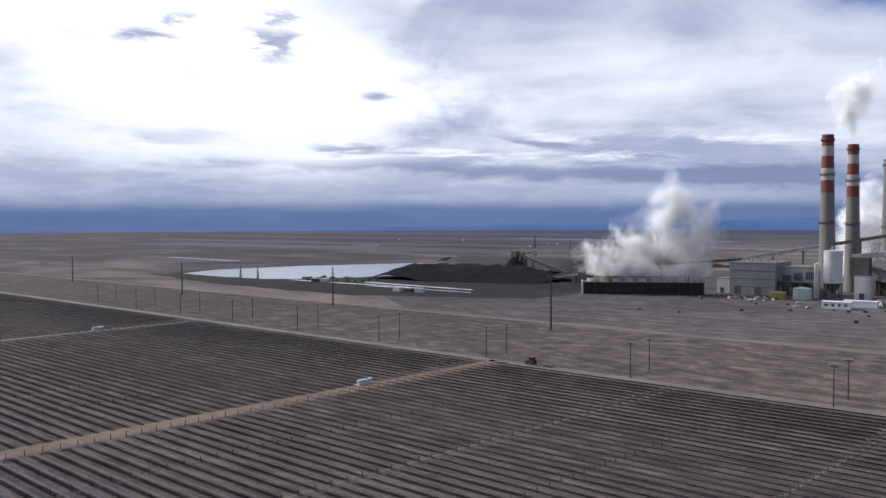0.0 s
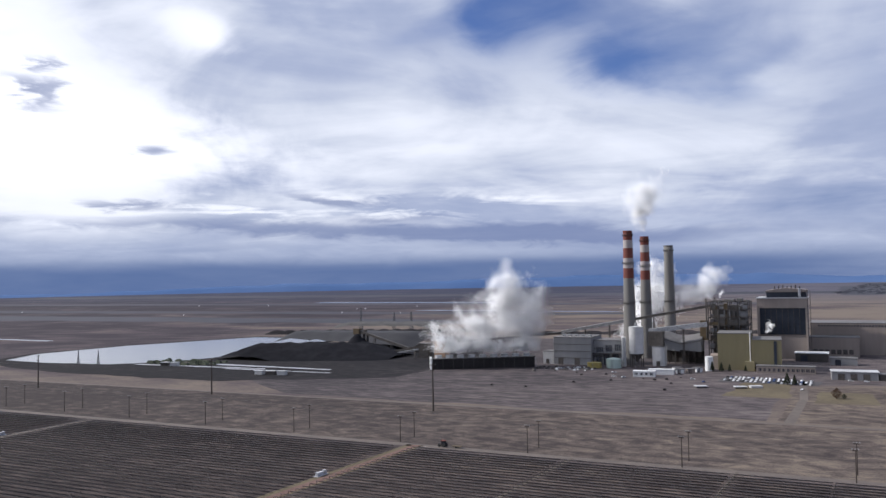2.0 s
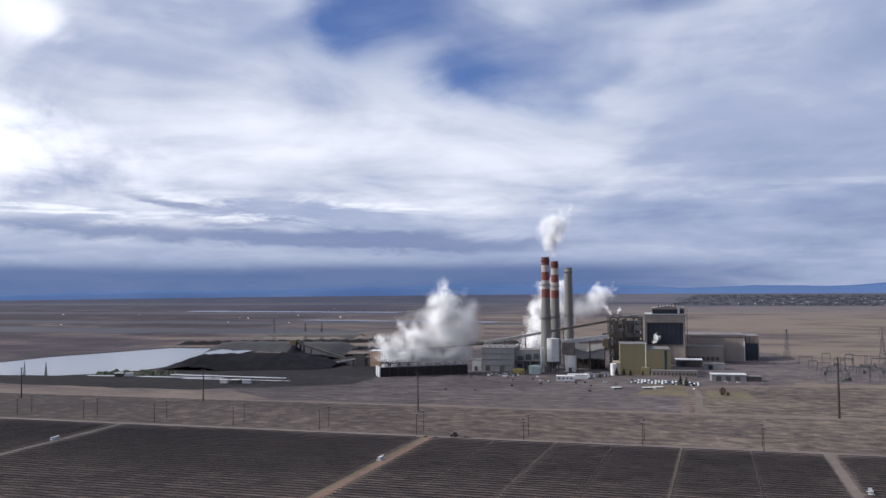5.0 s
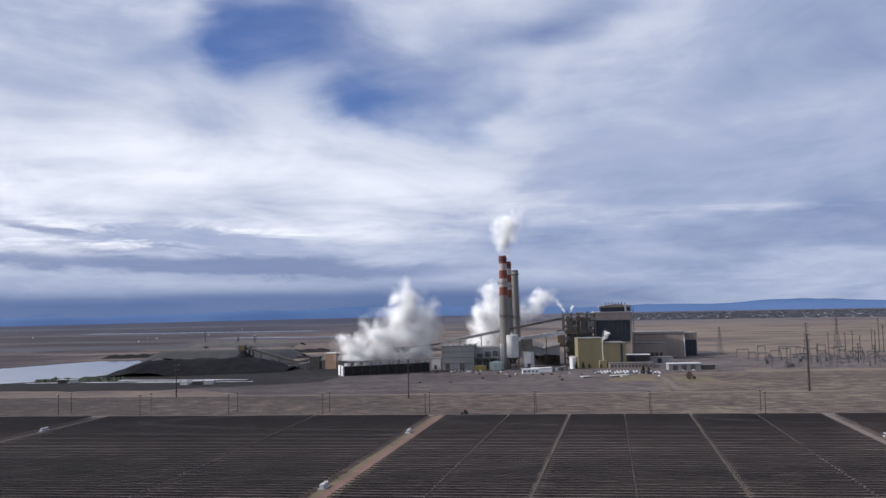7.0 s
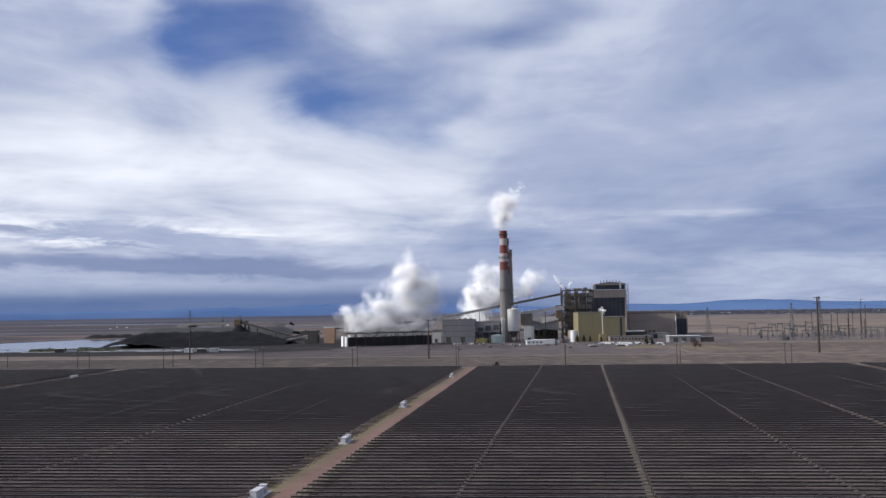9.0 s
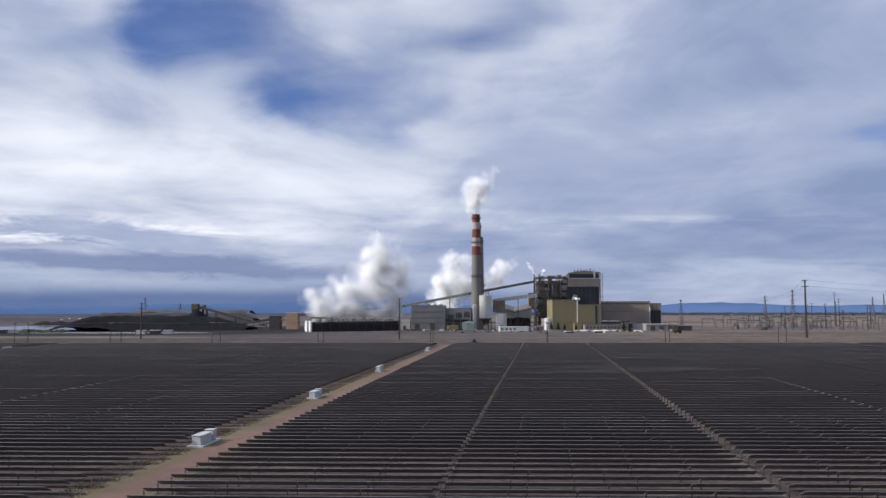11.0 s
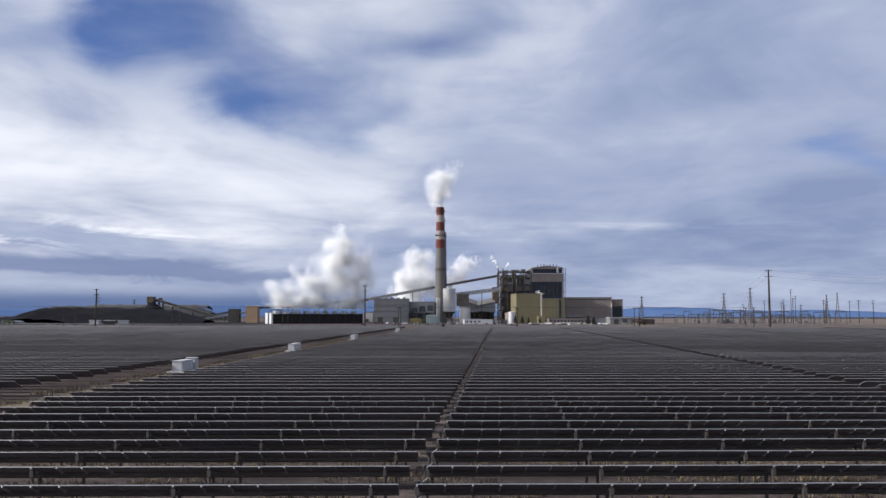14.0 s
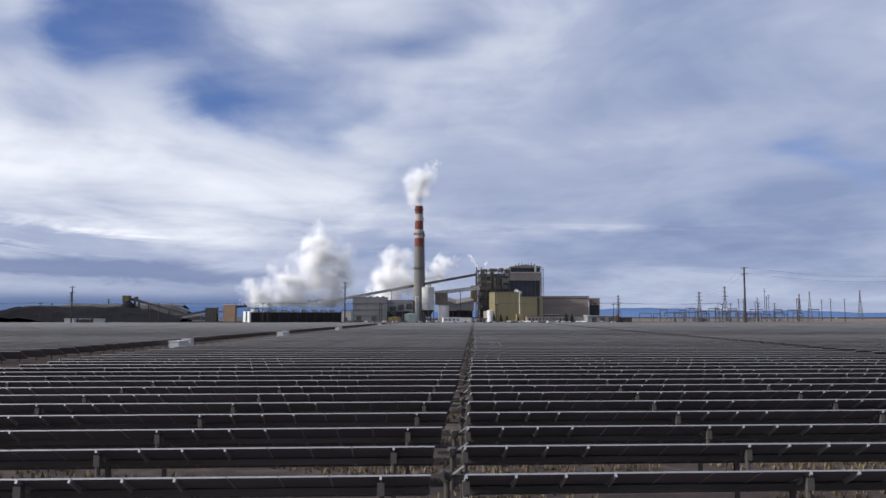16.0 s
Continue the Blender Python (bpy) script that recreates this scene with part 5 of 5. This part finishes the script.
for x, yy, r in ((20, 205, 20), (26, 203, 50), (63, 205, 10), (70, 196, 80), (140, 222, 5), (147, 221, 5), (15, 225, 30), (-12, 238, 10), (-20, 236, 70), (118, 180, 88)):
    copy_thing(proto[rnd.choice(list(proto))], pose(x, yy, 0.06, 0, 0, r))


def tree(at, h, r, mat, label, cone=True):
    th = thing("tree", label, "tree", (*at, 0))
    bm = bmesh.new()
    tube(bm, [(0, 0, -0.2, 0.16 * h / 4), (0.05, 0, h * 0.5, 0.1 * h / 4), (0, 0.05, h * 0.95, 0.03)], 8)
    rn = random.Random(int(at[0] * 10))
    for k in range(9):
        z = h * (0.2 + 0.07 * k)
        a = k * 2.4
        beam(bm, (0, 0, z), (math.cos(a) * r * 0.7, math.sin(a) * r * 0.7, z + 0.3), 0.06)
    part("trunk", bm, M_POLE, th)
    verts, faces = [], []
    for k in range(900):
        f = rn.random()
        z = h * (0.12 + 0.88 * f)
        rr = r * ((1 - f) ** 0.8 if cone else math.sin(math.pi * min(1, 0.15 + 0.85 * f))) * (0.35 + 0.65 * rn.random() ** 0.5) * (0.8 + 0.4 * noise.noise(Vector((f * 6, rn.random() * 3, at[0]))))
        a = rn.uniform(0, 6.283)
        p = Vector((rr * math.cos(a), rr * math.sin(a), z))
        s = rn.uniform(0.12, 0.3) * h / 5
        d1 = Vector((rn.uniform(-1, 1), rn.uniform(-1, 1), rn.uniform(-0.6, 0.6))).normalized() * s
        d2 = d1.cross(Vector((rn.uniform(-1, 1), rn.uniform(-1, 1), rn.uniform(-1, 1)))).normalized() * s * 0.6
        n = len(verts)
        verts += [tuple(p - d1), tuple(p + d2), tuple(p + d1), tuple(p - d2)]
        faces.append((n, n + 1, n + 2, n + 3))
    me = bpy.data.meshes.new("crown")
    me.from_pydata(verts, [], faces)
    me.materials.append(mat)
    ob = new("crown", me)
    ob.parent = th


for x, yy, h, r in ((110.5, 200, 6.2, 1.9), (114.0, 199, 5.2, 1.7), (73, 247, 5.5, 1.8), (77.5, 247, 4.5, 1.5), (68, 246, 6, 1.6), (86, 250, 4.0, 1.3)):
    tree((x, yy), h, r, M_LEAF, "dark green conifer beside the car park")
tree((133, 157), 5.0, 2.6, M_DRYLEAF, "brown dry bush on the lawn", False)
tree((136, 158), 2.2, 1.4, M_LEAF, "small dark bush on the lawn", False)


def rubble(n, area, size, mat, label, seed):
    rn = random.Random(seed)
    for _ in range(n):
        x, yy = area(rn)
        bm = bmesh.new()
        s = rn.uniform(*size)
        tube(bm, [(0, 0, -0.1, s), (0.1 * s, 0, s * 0.5, s * 0.85), (0, 0.1 * s, s * 0.9, s * 0.35)], 7)
        ob = new("boulder", mesh_of("boulder", bm, mat))
        ob.matrix_basis = pose(x, yy, 0.03, 0, 0, rn.uniform(0, 360))
        tagged(ob, label, "boulder", "yard debris")


rubble(26, lambda r: (r.uniform(-36, 4), r.uniform(218, 246)), (0.5, 1.4), M_STEEL, "dark lump of scrap on the gravel yard", 1)
rubble(12, lambda r: (r.uniform(-36, 60), r.uniform(150, 215)), (0.5, 1.2), M_MUD, "dark boulder lying on the gravel yard", 2)
rubble(16, lambda r: (r.uniform(-30, 0), r.uniform(228, 246)), (0.5, 1.1), M_FRP, "pale lump of rubble on the gravel yard", 3)
for k, (x, yy) in enumerate(((-192, 152), (-184, 153), (-176, 153.5), (-292, 173), (-284, 174), (88, 176), (95, 180), (70, 172))):
    g = hall("shed", "low shed with a pale roof near the pond" if x < 0 else "flat pale container on the lawn", (x, yy, 0), 4 * k, 5.5, 3.2, 2.2 if x < 0 else 0.8, M_STEEL if k % 2 else M_FRP, M_FRP)


def white_box_unit(name, label, category, at, turn, long=4.2):
    """A power inverter: two white cabinets and a transformer on a slab."""
    th = thing(name, label, category, (*at, 0.05), turn, "inverter stations")
    bm = bmesh.new()
    box(bm, -0.4, -0.9, 0, long + 0.5, 0.9, 0.15)
    part("slab", bm, M_CABINET, th)
    for x0, x1, h in ((0, long * 0.66, 1.08), (long * 0.8, long, 1.2)):
        bm = bmesh.new()
        box(bm, x0, -0.48, 0.15, x1, 0.48, h)
        bmesh.ops.bevel(bm, geom=bm.edges[:], offset=0.05, segments=1, affect="EDGES")
        cab = part("cabinet", bm, M_CABINET, th)
        bm = bmesh.new()
        box(bm, x0 - 0.05, -0.53, h, x1 + 0.05, 0.53, h + 0.07)
        part("lid", bm, M_CABINET, cab)
        n = max(1, int((x1 - x0) / 0.9))
        for i in range(n):
            bm = bmesh.new()
            w = (x1 - x0) / n
            box(bm, x0 + i * w + 0.05, -0.51, 0.25, x0 + (i + 1) * w - 0.05, -0.48, h - 0.15)
            part("door", bm, M_CABINET, cab)
    bm = bmesh.new()
    box(bm, long * 0.67, -0.4, 0.15, long * 0.78, 0.4, 0.85)
    for k in range(6):
        box(bm, long * 0.66, -0.5 + k * 0.17, 0.25, long * 0.79, -0.44 + k * 0.17, 0.8)
    part("transformer", bm, M_GALV, th)


for x, yy, turn in ((-4.6, -50, 86), (-11.0, -143, 86), (-14.9, -200, 86), (-18.0, -245, 86), (-157.5, -44, 88), (-160, -140, 88), (161, -62, 86), (156, -150, 86)):
    white_box_unit("inverter_station", "white metal inverter station beside the dirt track", "inverter", (x, yy), turn)

# small tractor with a trailer on the edge track
th = thing("tractor", "small dark tractor on the edge track", "tractor", (12, 1.0, 0.05), 175)
for nm, b, m in (("hood", (0.6, -0.4, 0.6, 2.0, 0.4, 1.25), M_STEEL), ("cab", (-0.6, -0.6, 0.7, 0.6, 0.6, 2.1), M_GLASS), ("cab_roof", (-0.7, -0.7, 2.1, 0.7, 0.7, 2.25), M_RED), ("chassis", (-0.9, -0.3, 0.45, 1.9, 0.3, 0.7), M_STEEL)):
    bm = bmesh.new()
    box(bm, *b)
    part(nm, bm, m, th)
for x, r in ((-0.5, 0.7), (1.5, 0.45)):
    for s in (-0.75, 0.5):
        bm = bmesh.new()
        tube(bm, [(0, 0, 0, r), (0, 0, 0.25, r)], 16, m=pose(x, s, r, -90))
        part("wheel", bm, M_RUBBER, th)
th = thing("trailer", "low flat trailer behind the tractor", "trailer", (17, 1.2, 0.05), 175)
bm = bmesh.new()
box(bm, -1.8, -0.8, 0.5, 1.8, 0.8, 0.65)
part("bed", bm, M_RUST, th)
for s in (-0.85, 0.7):
    bm = bmesh.new()
    tube(bm, [(0, 0, 0, 0.3), (0, 0, 0.15, 0.3)], 12, m=pose(0, s, 0.3, -90))
    part("wheel", bm, M_RUBBER, th)

# ---------------------------------------------------------------- solar field
TOP, DEEP, TILT, MODULE = 1.28, 1.26, -24.0, 0.70
ROWS = [-327.64 + 2.42 * k for k in range(43)]  # southern rows, set closer to fit the camera's late view
ROWS += [ROWS[-1] + 2.95 * k for k in range(1, 75)]
ROWS = [y for y in ROWS if y < -4]
BLOCKS = [(FAR_W, WEST, 0, 4.0), (WEST, MID_W, 3.0, 0.4), (MID_W, ROAD, 0.25, 4.4), (ROAD, SEAM_A, 2.7, 0.24), (SEAM_A, LINE_A, 0.24, 0.5), (LINE_A, SEAM_B, 0.6, 0.14),
          (SEAM_B, LINE_B, 0.14, 0.5), (LINE_B, SEAM_C, 0.5, 0.14), (SEAM_C, EAST, 0.3, 2.6), (EAST, FAR_E, 2.6, 0)]


def row_span(block, yy):
    a, b, ga, gb = block
    return lane_x(a, yy) + ga, lane_x(b, yy) - gb


def slope(x, yy, z):
    return pose(x, yy, z, TILT)


# one module seen from behind: dark back, frame, two rails
module = bmesh.new()
box(module, 0.012, 0.02, -0.012, MODULE - 0.012, DEEP - 0.02, 0.012)
module.normal_update()
for f in module.faces:
    f.material_index = 1 if f.normal.z > 0.9 else 0
module = mesh_of("module", module, (M_BACK, M_FACE))
rim = bmesh.new()
box(rim, 0.008, 0, -0.012, MODULE - 0.008, 0.014, 0.012)
box(rim, 0.008, DEEP - 0.022, -0.02, MODULE - 0.008, DEEP, 0.02)
box(rim, 0.0, 0.022, -0.018, 0.012, DEEP - 0.022, 0.018)
rim = mesh_of("rim", rim, M_ALU)
clip = bmesh.new()
beam(clip, (0, -0.015, -0.03), (0.0, 0.46, -0.06), 0.034, 0.06)
clip = mesh_of("bracket", clip, M_ALU)
foot = bmesh.new()
box(foot, -0.04, -0.03, 0, 0.04, 0.03, TOP - 0.3)
foot = mesh_of("post", foot, M_STEEL)
head = bmesh.new()
box(head, -0.05, -0.02, -0.26, 0.05, 0.12, -0.08)
tube(head, [(0, 0.06, -0.42, 0.04), (0, 0.06, -0.2, 0.05)], 8)
head = mesh_of("bearing", head, M_STEEL)

# seven modules on one frame, for rows a little further off
bm = bmesh.new()
box(bm, 0.02, 0.02, -0.015, MODULE * 7 - 0.03, DEEP, 0.015)
bm.normal_update()
for f in bm.faces:
    f.material_index = 2 if f.normal.z > 0.9 else 0
n0 = len(bm.faces)
box(bm, 0.02, 0.0, -0.016, MODULE * 7 - 0.03, 0.018, 0.02)
for q in range(4):
    box(bm, q * MODULE + 0.1, 0.0, -0.05, q * MODULE + 0.15, 0.3, -0.017)
bm.faces.ensure_lookup_table()
for f in bm.faces[n0:]:
    f.material_index = 1
table = mesh_of("panel_table", bm, (M_BACK, M_FARRIM, M_FACE))

far_v, far_f, edge_v, edge_f, post_v, post_f = [], [], [], [], [], []


def slab(vs, fs, x0, x1, y0, y1, z0, z1, m):
    n = len(vs)
    vs += [tuple(m @ Vector(c)) for c in ((x0, y0, z0), (x1, y0, z0), (x1, y1, z0), (x0, y1, z0), (x0, y0, z1), (x1, y0, z1), (x1, y1, z1), (x0, y1, z1))]
    fs += [tuple(n + i for i in f) for f in ((0, 3, 2, 1), (4, 5, 6, 7), (0, 1, 5, 4), (1, 2, 6, 5), (2, 3, 7, 6), (3, 0, 4, 7))]


def wave(x, yy):
    return 0.03 * noise.noise(Vector((x * 0.02, yy * 0.035, 1))) + 0.012 * noise.noise(Vector((x * 0.11, yy * 0.3, 4)))


for k, yy in enumerate(ROWS):
    for bi, block in enumerate(BLOCKS):
        xa, xb = row_span(block, yy)
        xa += 0.15 * noise.noise(Vector((k * 3.1, bi, 0)))
        xb += 0.15 * noise.noise(Vector((k * 3.1, bi, 5)))
        near = 5 <= k <= 20 and bi in (3, 4)
        mid = not near and 5 <= k <= 41 and bi in (2, 3, 4, 5, 6)
        if near or mid:
            th = thing("solar_row", "long dark row of tilted solar panels on steel posts", "solar panel", (xa, yy, 0), group="rows of solar panels")
            wid = xb - xa
        if near:
            n = int(wid / MODULE)
            off = wid - n * MODULE if bi == 3 else 0.0
            for i in range(n):
                x = off + i * MODULE
                z = TOP + wave(xa + x, yy)
                a = piece("module", module, th)
                a.matrix_basis = slope(x, 0, z)
                b = piece("rim", rim, a)
                if i % 7 < 4:
                    c = piece("bracket", clip, th)
                    c.matrix_basis = slope(x, 0, z)
                if i % 7 == 0:
                    c = piece("post", foot, th, (x, 0.56, 0))
                    c = piece("bearing", head, th, (x, 0.02, z - 0.02))
            bm = bmesh.new()
            box(bm, off, 0.52, TOP - 0.37, off + n * MODULE, 0.62, TOP - 0.27)
            part("torque_tube", bm, M_STEEL, th)
        elif mid:
            n = int(wid / (MODULE * 7))
            for i in range(n):
                x0 = wid * i / n
                tb = piece("panel_table", table, th)
                tb.matrix_basis = slope(x0, 0, TOP + wave(xa + x0, yy)) @ Matrix.Diagonal((wid / n / (MODULE * 7), 1, 1, 1))
                piece("post", foot, th, (x0, 0.56, 0))
        else:
            n = max(1, round((xb - xa) / 22))
            for i in range(n):
                x0, x1 = xa + (xb - xa) * i / n, xa + (xb - xa) * (i + 1) / n - 0.12
                z = TOP + wave(x0, yy)
                m = slope(0, yy, z)
                slab(far_v, far_f, x0, x1, 0.02, DEEP, -0.015, 0.015, m)
                slab(edge_v, edge_f, x0, x1, 0.0, 0.012, -0.012, 0.016, m)
                slab(post_v, post_f, x0 - 0.06, x0 + 0.06, yy + 0.2, yy + 0.32, 0, TOP - 0.2, Matrix())
for nm, vs, fs, m, lab in (("solar_rows_far", far_v, far_f, M_BACK, "dark solar panel rows filling the field"), ("solar_rims_far", edge_v, edge_f, M_FARRIM, "thin bright top edges of the solar rows"), ("solar_posts_far", post_v, post_f, M_STEEL, "steel posts under the solar rows")):
    me = bpy.data.meshes.new(nm)
    me.from_pydata(vs, [], fs)
    me.materials.append(m)
    if m is M_BACK:
        me.materials.append(M_FACE)
        me.polygons.foreach_set("material_index", [1 if i % 6 == 1 else 0 for i in range(len(fs))])
    tagged(new(nm, me), lab, "solar panel", kind="stuff")

# drive gear in the seam between two blocks
rnd = random.Random(31)
gear = thing("row_drive", "grey tracker drive gearbox between solar rows", "gearbox", (0, 0, 0), group="row drives")
bm = bmesh.new()
box(bm, -0.07, -0.1, 0.68, 0.07, 0.1, 0.84)
box(bm, -0.3, -0.03, 0.72, 0.3, 0.03, 0.79)
part("housing", bm, M_STEEL, gear)
bm = bmesh.new()
tube(bm, [(0, 0, 0, 0.05), (0, 0, 0.75, 0.05)], 10)
part("post", bm, M_STEEL, gear)
bm = bmesh.new()
beam(bm, (0.08, -0.05, 0.78), (0.3, -0.12, 0.95), 0.03)
part("arm", bm, M_ALU, gear)
bm = bmesh.new()
tube(bm, [(0, 0, 0, 0.06), (0, 0, 0.24, 0.06)], 10, m=pose(-0.06, -0.1, 0.82, 90))
part("motor", bm, M_STEEL, gear)
first = True
for yy in ROWS[6:67]:
    yy += 0.1
    m = pose(lane_x(SEAM_A, yy) + rnd.uniform(-0.12, 0.12), yy, 0.02, 0, 0, rnd.uniform(-12, 12))
    if first:
        gear.matrix_basis, first = m, False
    else:
        copy_thing(gear, m)
th = thing("junction_box", "small white junction box between solar rows", "junction box", (lane_x(SEAM_A, -303.2) + 0.55, -303.2, 0))
bm = bmesh.new()
box(bm, -0.11, -0.07, 0.7, 0.11, 0.07, 0.92)
part("case", bm, M_WHITEPAINT, th)
bm = bmesh.new()
box(bm, -0.04, -0.04, 0, 0.04, 0.04, 0.7)
part("post", bm, M_GALV, th)


# dry grass between the nearest rows
def tufts(name, n, area, hmax, mat, label, seed):
    rn = random.Random(seed)
    verts, faces = [], []
    for _ in range(n):
        x, yy = area(rn)
        if noise.noise(Vector((x * 0.25, yy * 0.4, seed))) < -0.05:
            continue
        for q in range(4):
            a, h = rn.uniform(0, 6.283), hmax * rn.uniform(0.35, 1)
            w = 0.025
            dx, dy = math.cos(a), math.sin(a)
            k = len(verts)
            verts += [(x - dy * w, yy + dx * w, 0), (x + dy * w, yy - dx * w, 0), (x + dx * h * 0.45, yy + dy * h * 0.45, h)]
            faces.append((k, k + 1, k + 2))
    me = bpy.data.meshes.new(name)
    me.from_pydata(verts, [], faces)
    me.materials.append(mat)
    tagged(new(name, me), label, "grass", kind="stuff")


tufts("dry_grass", 34000, lambda r: (r.uniform(-16, 28), r.uniform(-318, -284)), 0.22, M_BLADE, "dry straw grass between the solar rows", 1)
tufts("verge_grass", 14000, lambda r: (lambda yy: (lane_x(ROAD, yy) + r.choice((r.uniform(-5.6, -2.8), r.uniform(3.2, 4.6))), yy))(r.uniform(-300, -120)), 0.3, M_BLADE, "tall straw grass along the dirt track", 2)
